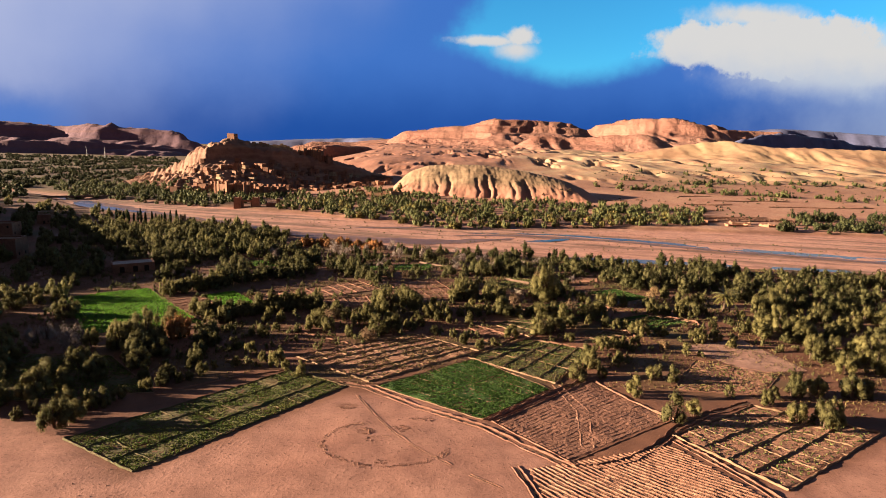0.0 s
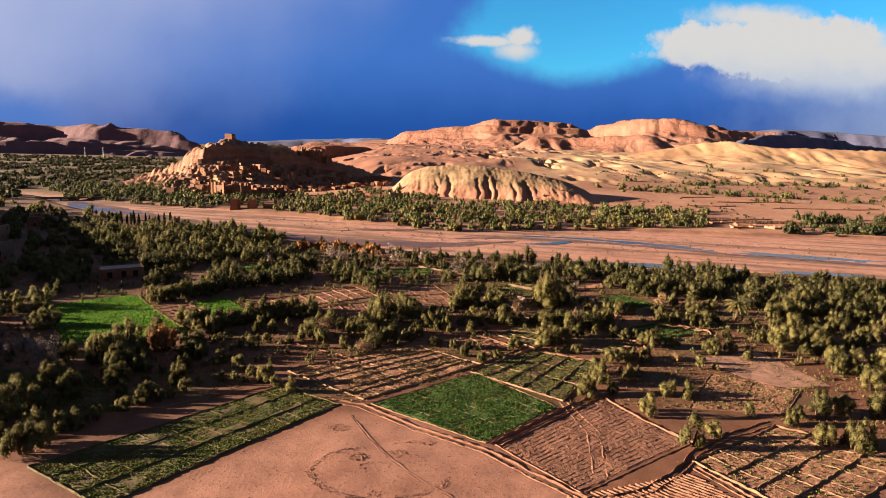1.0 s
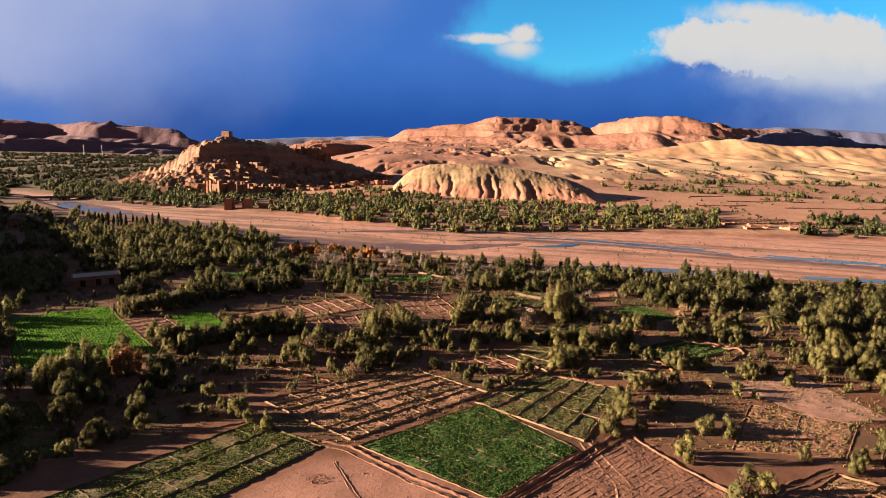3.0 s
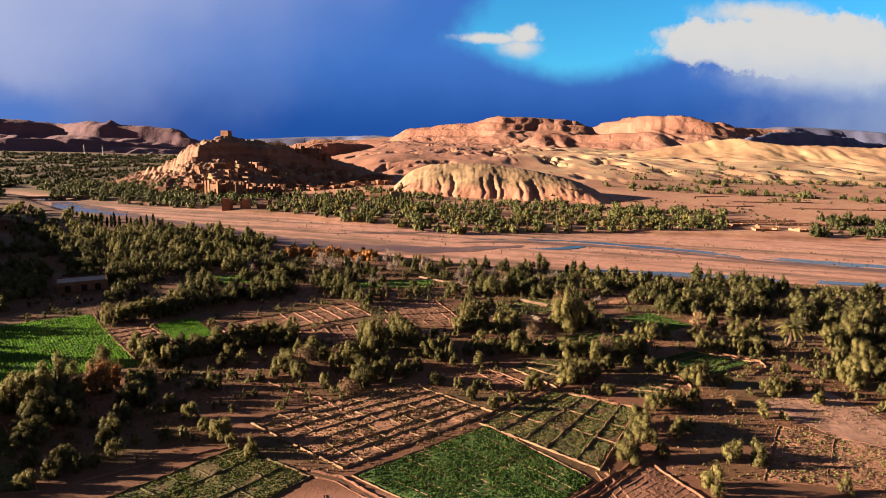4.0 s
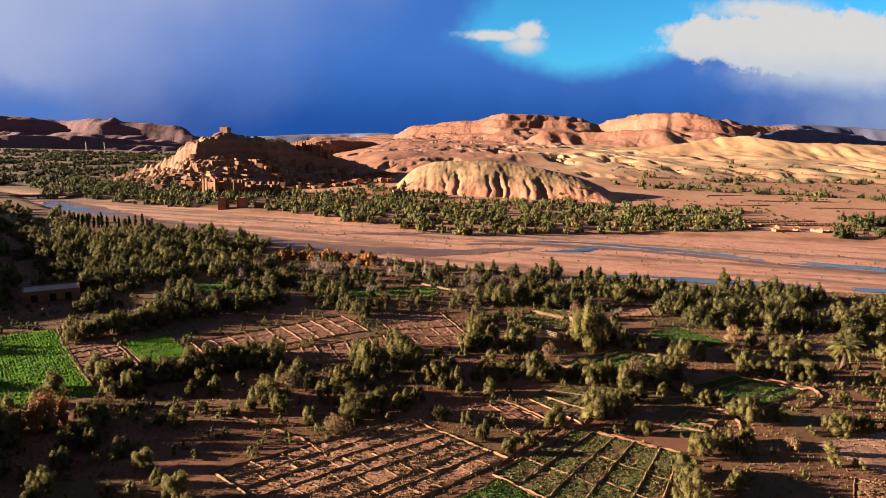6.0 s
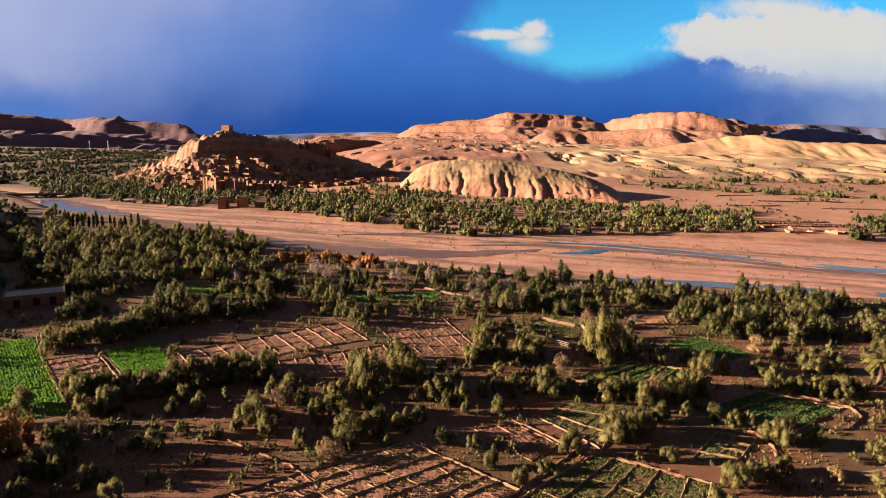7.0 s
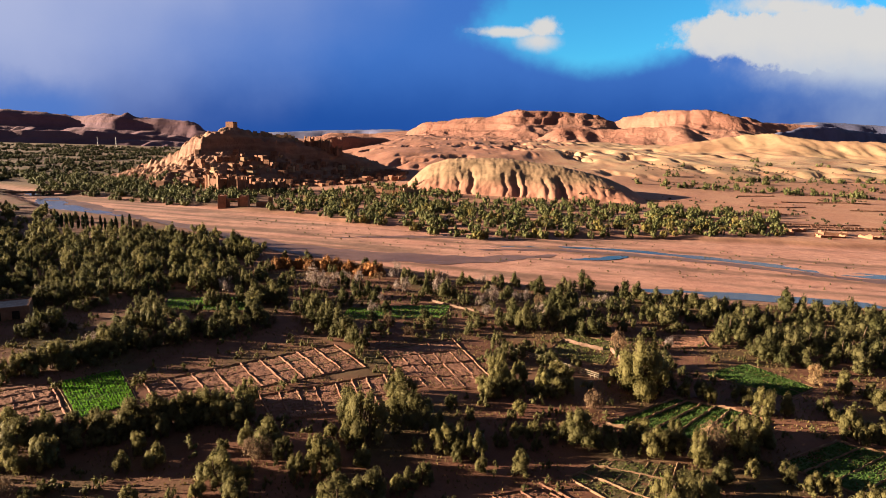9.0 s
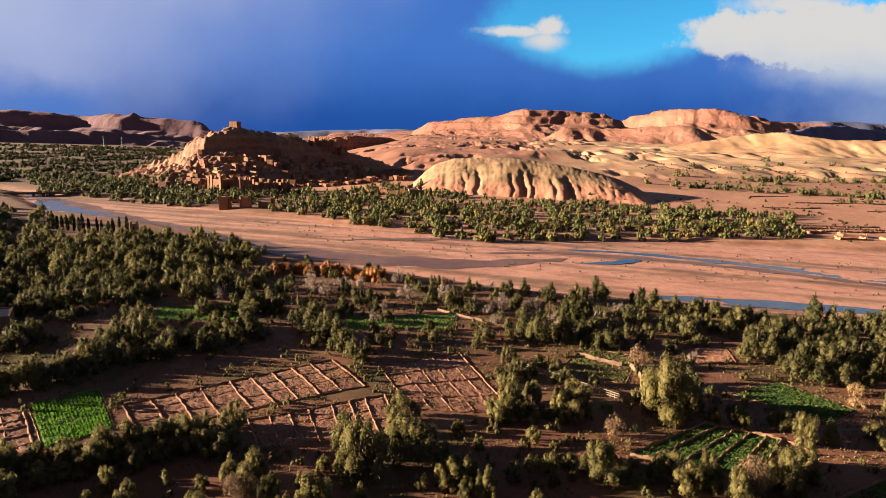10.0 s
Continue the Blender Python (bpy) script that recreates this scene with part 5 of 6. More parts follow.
trees("olive", [(-5.3, 147.4, 6.1), (-3.8, 140.4, 3.2), (4.4, 140, 4.8), (-7.9, 157.7, 5.6), (8, 143.3, 2.8), (10.6, 145.1, 3.1), (13, 145.2, 3.1), (15.6, 146.7, 3.2), (19.5, 144, 6.2), (21.5, 143.5, 3.8), (24, 145.3, 3.4), (26.8, 144.5, 3.3), (29.4, 142.4, 4.9), (33.6, 144.9, 4.6), (27.2, 129, 6.4), (31, 131.2, 5.5), (9.2, 163.1, 6.4), (13.6, 165.7, 4.5), (16.1, 160.2, 3.3), (19.1, 164.8, 4), (22.3, 166.8, 4), (35.6, 168.3, 5.5), (40.3, 168.6, 5.5), (32.9, 123.5, 3.1), (42.4, 162.2, 3.6), (45.9, 159.9, 3.5), (51.7, 160.7, 4.4)])
trees("olive", [(54.4, 158.9, 3.8), (70.6, 184.9, 5.2), (42.8, 143.2, 6.1), (46.7, 146.7, 6.3), (34.8, 139.7, 4.8), (47.6, 134.7, 2.8), (50.2, 134.8, 2.8), (51.1, 130.2, 4.8), (52.2, 128.8, 4.7), (38.9, 117.3, 4.2), (34.4, 111.7, 5.2), (29.3, 102.4, 4.6), (33.6, 107.5, 5), (42.1, 119.3, 3.1), (44.7, 120.4, 3.6), (47.6, 121.6, 3.2), (39.9, 109.3, 4.3), (34.6, 102.8, 3), (57, 129, 3.7), (64.9, 124.8, 4.5), (63.4, 125.6, 4.2), (68.7, 125.8, 3.4), (63.1, 150.1, 4.3), (65.7, 147.8, 4.7), (68.9, 146.7, 4.1), (72.6, 146.6, 5.1), (76.5, 148.5, 4.7)])
trees("olive", [(76, 159.6, 5.7), (80.6, 159.9, 4.6), (86.4, 145.8, 3.1), (80.7, 133.8, 3.7), (83.3, 131.4, 5.1), (89.8, 142.9, 4.5), (96.8, 146.4, 6.6), (108.2, 161.8, 8.6), (99, 153.5, 8), (70.6, 122, 2.9)])
trees("sapling", [(56.9, 115.5, 2.1), (43.8, 101.5, 3.1), (47.8, 100.9, 3.1), (37.8, 95.9, 2.3)])
trees("olive", [(-89.2, 197.7, 4.4), (-86.6, 200.8, 3.9), (-92.4, 187, 3.5), (-81.6, 182.6, 2.4), (-75.8, 199.3, 4.7), (-64.6, 184.4, 7.6), (-64.4, 188.2, 5.3), (-55.6, 185.4, 3.5), (-53, 185.7, 3), (-48.5, 189.9, 5.9), (-47.2, 194, 5.6), (-61.8, 198.7, 3.9), (-69.5, 163.5, 3.4), (-68.2, 166.3, 3.3), (-64.8, 169.5, 3.2), (-66.8, 175.8, 3.6), (-72.7, 159.5, 2.7), (-50.2, 209.7, 6.3), (-46.3, 212.8, 5.2), (-37.8, 203.9, 4.9), (-31.7, 195.8, 5.1), (-27.9, 192.1, 5), (-24.2, 186.9, 5.3), (-20.3, 182.1, 5.1), (-17.9, 179.2, 3.7)])
trees("olive", [(-50.5, 137.3, 3.8), (-48.4, 138.9, 3.4), (-47.5, 141.3, 3.2), (-40.4, 141.8, 3.2), (-38, 143.6, 3.3), (-36.2, 145.4, 4.2), (-32.9, 145.7, 4.9), (-30.4, 145.8, 4.2), (-28.5, 133.6, 2.9), (-29.4, 128.3, 2.6), (-25.9, 128.5, 3.3), (-13.6, 142.6, 4.2), (-15.3, 139.2, 2.1), (-12.7, 130.5, 2.9), (-9, 132.5, 1.9), (-5.8, 131, 2.9), (-4.5, 132.2, 3.6), (-2.5, 133.5, 3)])
trees("olive", [(-8.1, 153.2, 4.1), (-1.4, 146.4, 3.6), (0.3, 144.9, 2.9), (1.9, 139, 3.3), (4.9, 136.5, 2.7), (7.9, 158.6, 5.3), (6.1, 160.7, 4.1), (9.3, 161, 4.9), (17, 161.7, 5.5), (18.8, 159.6, 4.2), (11.9, 152.9, 3.2), (0.9, 153.9, 2.5), (3.8, 150.3, 2.4), (10.6, 141.1, 2.1), (13.1, 142, 2.2), (15.8, 143.7, 2.2), (19, 146.3, 5.1)])
trees("olive", [(-13.9, 242.3, 5.5), (-0.9, 224.3, 6.3), (3.7, 237.7, 5.4), (15.3, 242.8, 6.3), (20.4, 240, 6.2), (27.2, 237.5, 5.4), (35.6, 235.3, 7.4), (41.4, 236.1, 7.5), (-27.9, 212.5, 5.2), (-24.7, 221.2, 6.2), (-16.4, 206.4, 4.4), (-5.9, 200.8, 4.2), (16.3, 201.2, 6.2), (18.6, 197.2, 7.4), (19.9, 179.8, 3.5), (24.4, 197.9, 7.1), (28.3, 211.7, 7.6), (31.4, 212.1, 8.8), (31.4, 198.7, 8.3), (33.3, 194.9, 7)])
trees("olive", [(34.5, 163.2, 11.2), (37.6, 165.9, 6.8), (38.1, 163.5, 3.8), (45.5, 161.9, 3.7), (68.1, 198.6, 6.6), (69.2, 194.9, 5.6), (68.7, 202.7, 5.1), (67.9, 184.4, 5.2), (70.3, 180.1, 5), (72, 188.1, 6.6), (73.1, 166.6, 5), (76.8, 164.6, 3.5), (52.9, 156.2, 4.8), (47.1, 148.5, 5.2), (43.6, 145, 4.2), (56.8, 156.5, 3.9), (63.6, 155.1, 3.1), (66.2, 149.9, 3.6)])
trees("olive", [(41.3, 137.7, 3.2), (45.2, 136.7, 3.3), (32.6, 134.7, 3.1), (27.9, 132, 3.2), (54.3, 133.8, 2.5), (23.9, 142.8, 3.6), (32.2, 143.4, 3.6)])
trees("olive", [(-57, 79.1, 5.3), (-55.5, 80.9, 4.9), (-56, 85.8, 3.3), (-54.6, 86.9, 4.3), (-53, 89.1, 3.5), (-63.4, 83.5, 2.5), (-64.8, 81.5, 2.3), (-48.5, 97.6, 3.6), (-50.2, 92.6, 3.8), (-90.7, 134, 7.5), (-109.6, 142.8, 4.6), (-108, 146.9, 4.7), (-59.2, 106.1, 5.3)])
trees("olive", [(65.6, 83.6, 5.6), (62.3, 85.6, 4.2), (68.4, 85.0, 4.4), (61.0, 91.4, 4.0), (68.1, 95.3, 5.2), (73.3, 96.5, 5.0), (63.5, 94.0, 3.8), (78.6, 94.5, 5.3), (81.4, 95.9, 4.8), (96.2, 113.7, 6.4), (93.9, 107.3, 6), (89.6, 115, 6.4), (89.4, 120.4, 6), (92.3, 132.7, 6), (90.7, 137.2, 6.2), (92.4, 128.4, 5.8)])
trees("sapling", [(38, 94, 4.3), (45.5, 103.5, 2.7), (48.6, 102.8, 3.1), (40.7, 84.4, 4.7), (45.1, 86.6, 3.5), (55.8, 94.8, 2.9), (58.7, 118.6, 2.3), (73.4, 125.2, 2.4), (81.1, 119.9, 2.3)])
# unseen trees past the left edge, oversized to throw long shade
trees("big_olive", [(-92, 97, 11), (-97, 104, 11.5), (-101, 110, 12), (-105, 116, 12), (-109, 122, 12), (-113, 128, 11.5)])
trees("rust", [(-57.6, 121.4, 7.0)])
trees("dry", [(-51.8, 126.1, 3.8), (-14.1, 121.8, 3.8), (37.9, 142.9, 5.5), (24.7, 156, 3.4)])
trees("pale", [(54.1, 120.4, 2.6), (70.4, 170, 2.8)])
trees("pale", [(73.7, 175.3, 3.0)])
trees("blossom", [(-105.3, 205.4, 3.5), (-86.2, 180.4, 3.3), (-73.5, 176.7, 2.7), (-63.9, 221.9, 5.2), (-41.3, 231.4, 6.2), (-37.5, 229.9, 5.8), (-13.6, 228.7, 5.1), (8.7, 218.1, 4.4), (12, 221.3, 4.2), (19.4, 222.2, 4.6), (22.2, 225.5, 4.3), (-19.7, 207, 3.5), (49.8, 188.2, 3)])
trees("blossom", [(-74.7, 111, 5.5), (-86.1, 115.6, 3.7), (-84.9, 118.3, 3.8)])
trees("dry", [(36.9, 185.3, 4.9), (-25.3, 137.1, 4.8), (25.5, 220.2, 4.2)])
trees("palm", [(85.3, 153.3, 8.8)])
trees("palm", [(-49.7, 204.8, 4.9)])
row("olive", 10, 5.2, [(-77.4, 158.6), (-70.2, 163.3), (-65.4, 175.5)])
row("olive", 9, 5.0, [(-67, 169.5), (-55, 178), (-44, 190)])
row("olive", 6, 5.2, [(-70.7, 179.4), (-68.8, 196.5)])
row("olive", 8, 5.2, [(-57.4, 181.4), (-47.1, 199.3)])
row("olive", 7, 5.5, [(-108.2, 193.5), (-99.7, 200.2), (-92.6, 205.1)])
row("olive", 9, 5.5, [(-121.3, 212.8), (-109.6, 223.8), (-98.1, 230.3)])
row("olive", 4, 4.5, [(-85.3, 183.4), (-89.9, 179.3)])
row("olive", 6, 5, [(-61.5, 206.1), (-47.8, 210.4)])
row("olive", 5, 5.2, [(-33.3, 201.8), (-18.3, 180.9)])
row("olive", 9, 5.2, [(-58.2, 137.1), (-53.5, 141.0), (-42.3, 144.1), (-32.6, 148.7)])
row("olive", 10, 5.5, [(52.8, 234.4), (66.4, 225.3), (79.5, 218.8)])
row("olive", 6, 6.5, [(67.4, 183.4), (86.7, 193.8), (105.9, 198.7)])
row("rust", 38, 4.0, [(-60.1, 256.8), (-45.5, 254.7), (-38.3, 255.5), (-24.9, 249.6)], 2.4)
row("cypress", 14, 7.5, [(-182.2, 318.6), (-166.7, 316.6), (-146.3, 315.5)])
row("olive", 8, 6.5, [(96.3, 220.9), (104.5, 214.3), (113.4, 208.5)])
# mostly unseen grove, added so that its shade reaches the left plots
grove("olive_grove", "olive trees added mostly out of view for their long shade", "olive", 34, 6.0, [(-150, 84), (-108, 84), (-114, 150), (-150, 170)])
grove("olive_grove", "dense olive grove on the near bank upstream", "olive", 170, 5.5, [(-109, 196), (-52, 225), (-85, 295), (-136, 306), (-164, 280), (-150, 247)])
grove("olive_grove", "dense olive grove on the near river bank", "olive", 120, 5.4, [(50, 199), (125, 143), (178, 207), (102, 221), (50, 219)])
scatter("olive", 44, 4.5, [(82, 121), (89, 99), (132, 151), (103, 179)], clear=0.75)
grove("riverside_wood", "dense green tree belt on the far bank", "bank", 600, 5.0, [(-117, 417), (6, 344), (190, 379), (242, 487), (18, 512), (-78, 607)])
grove("riverside_wood", "green tree belt beside ruined walls", "bank", 90, 5.5, [(230, 363), (295, 349), (393, 468), (280, 436)])
grove("riverside_wood", "trees below the mud village", "bank", 380, 5.2, [(-304, 472), (-122, 420), (-81, 544), (-190, 543), (-323, 621), (-459, 647)])
grove("olive_grove", "shaded grove by the upstream houses", "olive", 100, 6, [(-117, 169), (-94, 208), (-115, 326), (-173, 328), (-245, 374), (-231, 304)])
grove("olive_grove", "dark trees crowding the near bank upstream", "olive", 120, 6, [(-240, 372), (-312, 440), (-460, 540), (-520, 520), (-400, 400), (-260, 300)])
grove("riverside_wood", "dark trees lining the upstream river bank", "bank", 130, 6.2, [(-322, 446), (-350, 480), (-500, 556), (-640, 610), (-640, 560), (-500, 510), (-360, 430)], clear=0.5)
grove("olive_grove", "shaded trees below the village slope", "olive", 22, 6, [(-107, 134), (-99, 157), (-130, 215), (-158, 200)])
grove("olive_grove", "olive grove along the near bank", "olive", 45, 5.5, [(-94, 208), (-71, 235), (-73, 289), (-111, 315)])
grove("far_grove", "distant dark palm groves on the valley plain", "far_bush", 950, 6.5, [(-700, 600), (-330, 590), (-320, 760), (-430, 1000), (-800, 1750), (-1300, 1600)])
grove("riverside_wood", "scattered trees on the dry terrace", "bank", 60, 6, [(184, 630), (428, 511), (711, 855), (506, 1018), (241, 801)])

trees("olive", [(-57.5, 136.4, 5.2), (-54.9, 138.6, 5.0), (-54.4, 131.4, 4.8), (-51.4, 133.2, 4.5), (-62, 140, 5.0), (-64, 133, 5.4)])
# next two lists: largely out of view, added to shade the left plots
trees("olive", [(-112, 128, 5.4), (-109, 134, 5.6), (-108, 140, 5.4), (-106, 146, 5.2), (-103, 121, 5.4), (-98, 117, 5.2), (-112, 150, 5.5)])
trees("olive", [(-78, 84, 7.2), (-76, 90, 7.0), (-80, 97, 7.4), (-84, 104, 7.4), (-72, 86, 6.6), (-88, 110, 7.2), (-69, 95, 6.4), (-68, 102, 6.0)])
trees("olive", [(-64.8, 92.5, 5.6), (-62.3, 97.2, 5.4), (-60, 86.2, 5.2), (-66, 88, 5.6), (-57, 103, 4.8)])
grove("riverside_wood", "line of trees along a far field strip", "bank", 60, 5.0, [(230, 640), (480, 560), (500, 582), (250, 668)])
grove("riverside_wood", "line of trees along a far field strip", "bank", 45, 5.5, [(330, 720), (640, 760), (650, 790), (330, 745)])
grove("far_grove", "scattered dark groves on the valley plain", "far_bush", 650, 5.5, [(-330, 480), (-235, 500), (-330, 640), (-420, 900), (-600, 1500), (-900, 1500), (-760, 800)])
BANKSIDE = [(-70, 198), (-30, 186), (10, 192), (52, 206), (50, 238), (20, 244), (-20, 258), (-64, 270)]
scatter("blossom", 16, 3.6, BANKSIDE)
scatter("dry", 14, 3.2, BANKSIDE)
scatter("olive", 48, 4.4, BANKSIDE)
scatter("olive", 24, 3.2, [(-60, 108), (-20, 126), (20, 126), (62, 100), (90, 130), (60, 190), (10, 186), (-40, 150), (-66, 140)])
scatter("olive", 40, 3.8, [(10, 199), (60, 198), (105, 199), (102, 217), (50, 236), (10, 238)])
scatter("olive", 16, 3.6, [(8, 164), (50, 164), (80, 182), (60, 198), (12, 198)])
scatter("olive", 14, 3.4, [(-62, 114), (-34, 124), (2, 130), (10, 142), (-30, 146), (-60, 140)])
joined("olive_grove", "rows of olive trees between the plots and the river", "olive", FAR_OLIVES)
for x, y in ((52, 371), (70, 374), (86, 372), (98, 377), (120, 374), (131, 380), (152, 377), (168, 383)):
    plant("palm", x, y, trng.uniform(7, 9))
grove("riverbed_scrub", "small dry tufts scattered over the gravel bed", "scrub", 260, 0.8, [(-150, 385), (-60, 330), (20, 285), (170, 255), (240, 300), (100, 352), (0, 352), (-100, 395)], clear=1.5)
grove("riverside_wood", "yellow-green trees along the far bank", "bank_gold", 120, 4.6, [(-117, 417), (6, 344), (190, 379), (200, 420), (18, 440), (-78, 520)], clear=0.4)
ORCHARD = [(-95, 100), (-30, 104), (0, 128), (40, 104), (62, 96), (95, 100), (125, 143), (165, 215), (60, 232), (-20, 232), (-70, 240), (-120, 250)]
grove("scrub", "low grey-green scrub and weeds between the plots", "scrub", 1200, 1.6, ORCHARD, clear=0.5)


grove("dry_scrub", "scattered low shrubs on the dry far terrace", "far_bush", 420, 2.0, [(-30, 400), (330, 360), (520, 560), (620, 900), (260, 900), (160, 560), (0, 470)], clear=0.8)
for k in range(16):
    x0, y0, ln = trng.uniform(20, 330), trng.uniform(395, 600), trng.uniform(35, 110)
    pts = [(x0 + q * ln, y0 + q * ln * 0.12 + trng.uniform(-3, 3)) for q in (0, 0.33, 0.66, 1)]
    tagged(part("terrace_bank", strip_bm(pts, 2.2, 0.9, k * 5.1), BUND, None), "low eroded earth terrace on the dry bank", "bank", "earth terraces")


def ground_cover():
    rng = np.random.default_rng(3)
    n = 150000
    x, y = rng.uniform(-150, 170, n), rng.uniform(84, 250, n)
    ok = (fbm(x / 9, y / 9, 3) > -0.12 + rng.uniform(-0.2, 0.2, n)) & (y < near_bank(x) - 2) & ~((y < 97) & (np.abs(x) < 60))
    x, y = x[ok], y[ok]
    z, n = ground(x, y), len(x)
    a, w, h = rng.uniform(0, math.tau, n), rng.uniform(0.06, 0.15, n), rng.uniform(0.10, 0.36, n)
    dx, dy, lx, ly = np.cos(a) * w, np.sin(a) * w, rng.uniform(-0.2, 0.2, n), rng.uniform(-0.2, 0.2, n)
    v = np.stack([np.stack(p, -1) for p in ((x - dx, y - dy, z - 0.05), (x + dx, y + dy, z - 0.05), (x + lx + dx * 0.5, y + ly + dy * 0.5, z + h), (x + lx - dx * 0.5, y + ly - dy * 0.5, z + h * 0.9))], 1).reshape(-1, 3)
    me = quick_mesh("grass", v, np.arange(4 * n).reshape(-1, 4))
    me.materials.append(STRAW_GREEN)
    ob = new("grass", me)
    tagged(ob, "thin yellow-green grass and weeds on red earth", "grass", kind="stuff")


ground_cover()
for kind in ("scrub", "bank", "bank_gold", "far_olive", "far_bush"):
    for o in KINDS[kind]:
        for q in list(o.children):
            bpy.data.objects.remove(q)
        bpy.data.objects.remove(o)


# ---- the fortified village ----
def box_bm(bm, x0, y0, z0, x1, y1, z1, taper=0.0):
    t = taper
    v = [bm.verts.new(p) for p in ((x0, y0, z0), (x1, y0, z0), (x1, y1, z0), (x0, y1, z0), (x0 + t, y0 + t, z1), (x1 - t, y0 + t, z1), (x1 - t, y1 - t, z1), (x0 + t, y1 - t, z1))]
    for f in ((0, 3, 2, 1), (4, 5, 6, 7), (0, 1, 5, 4), (1, 2, 6, 5), (2, 3, 7, 6), (3, 0, 4, 7)):
        bm.faces.new([v[i] for i in f])


def parapet_walls(bm, w, d, h, taper, thick=0.45, rim=0.6):
    """Four battered walls rising above a sunk roof."""
    out0 = [(-w / 2, -d / 2), (w / 2, -d / 2), (w / 2, d / 2), (-w / 2, d / 2)]
    a = [bm.verts.new((x, y, -3.0)) for x, y in out0]
    b = [bm.verts.new((x * (1 - taper), y * (1 - taper), h)) for x, y in out0]
    c = [bm.verts.new((x * (1 - taper) - math.copysign(thick, x), y * (1 - taper) - math.copysign(thick, y), h)) for x, y in out0]
    e = [bm.verts.new((v.co.x, v.co.y, h - rim)) for v in c]
    for i in range(4):
        j = (i + 1) % 4
        bm.faces.new((a[i], a[j], b[j], b[i]))
        bm.faces.new((b[i], b[j], c[j], c[i]))
        bm.faces.new((c[i], c[j], e[j], e[i]))


def add_openings(root, w, d, h, rng, taper, floors):
    for side in range(4):
        ln = w if side % 2 == 0 else d
        dp = d if side % 2 == 0 else w
        for fl in range(floors):
            n = max(1, int(ln / 3.2))
            for i in range(n):
                if rng.random() < 0.35:
                    continue
                bm = bmesh.new()
                zz = 1.3 + fl * 2.8
                if zz + 1 > h - 0.8:
                    break
                x = (i + 0.5) / n * ln - ln / 2 + rng.uniform(-0.3, 0.3)
                off = dp / 2 * (1 - taper * (zz / h)) - 0.12
                box_bm(bm, x - 0.32, -off - 0.16, zz, x + 0.32, -off + 0.1, zz + 0.85)
                bmesh.ops.rotate(bm, verts=bm.verts, cent=(0, 0, 0), matrix=Matrix.Rotation(side * math.pi / 2, 3, "Z"))
                part("window", bm, DARK, root)


def make_house(seed, w, d, h, pale=False, towers=0, name="mud_house", label="flat-roofed red mud-brick house"):
    rng = random.Random(seed)
    root = new(name)
    mat = ADOBE_PALE if pale else ADOBE
    bm = bmesh.new()
    parapet_walls(bm, w, d, h, 0.04)
    part("wall", bm, mat, root)
    bm = bmesh.new()
    box_bm(bm, -w / 2 * 0.94, -d / 2 * 0.94, h - 0.8, w / 2 * 0.94, d / 2 * 0.94, h - 0.45)
    part("roof", bm, ROOF, root)
    add_openings(root, w, d, h, rng, 0.04, max(1, int(h / 3)))
    bm = bmesh.new()
    box_bm(bm, -0.5, -d / 2 - 0.06, -0.5, 0.5, -d / 2 + 0.3, 1.9)
    part("door", bm, DARK, root)
    for k in range(towers):
        sx, sy = ((-1, -1), (1, -1), (1, 1), (-1, 1))[k]
        tw, th = 2.8, h + 2.6
        bm = bmesh.new()
        cx, cy = sx * (w / 2 - tw * 0.35), sy * (d / 2 - tw * 0.35)
        box_bm(bm, cx - tw / 2, cy - tw / 2, -3, cx + tw / 2, cy + tw / 2, th, 0.3)
        tower = part("tower", bm, mat, root)
        for ax in (-1, 1):
            for ay in (-1, 1):
                bm = bmesh.new()
                box_bm(bm, cx + ax * 0.85 - 0.3, cy + ay * 0.85 - 0.3, th - 0.02, cx + ax * 0.85 + 0.3, cy + ay * 0.85 + 0.3, th + 0.7, 0.08)
                part("merlon", bm, mat, tower)
    return tagged(root, label, "house", "mud village houses")


HOUSES = [make_house(100 + i, w, d, h, pale) for i, (w, d, h, pale) in enumerate(((8, 7, 5.5, False), (10, 8, 7, False), (6, 7, 4.5, False), (12, 8, 6, False), (7, 6, 8, False), (9, 7, 4.5, True), (6, 6, 6.5, False)))]
KASBAHS = [make_house(120 + i, w, d, h, False, 4, "kasbah", "tall red mud kasbah with corner towers") for i, (w, d, h) in enumerate(((13, 12, 10), (11, 10, 11.5)))]
hrng = random.Random(21)
H_USED = set()
H_AT = []


def build_at(ob, x, y, rz, s=1.0, z=None, gap=6.0):
    H_AT.append((x, y, gap))
    m = pose(x, y, land(x, y) - 0.2 if z is None else z, 0, 0, rz) @ Matrix.Scale(s, 4)
    if ob.name not in H_USED:
        H_USED.add(ob.name)
        ob.matrix_world = m
        return ob
    c = copy_thing(ob, Matrix())
    c.matrix_basis = m
    return c


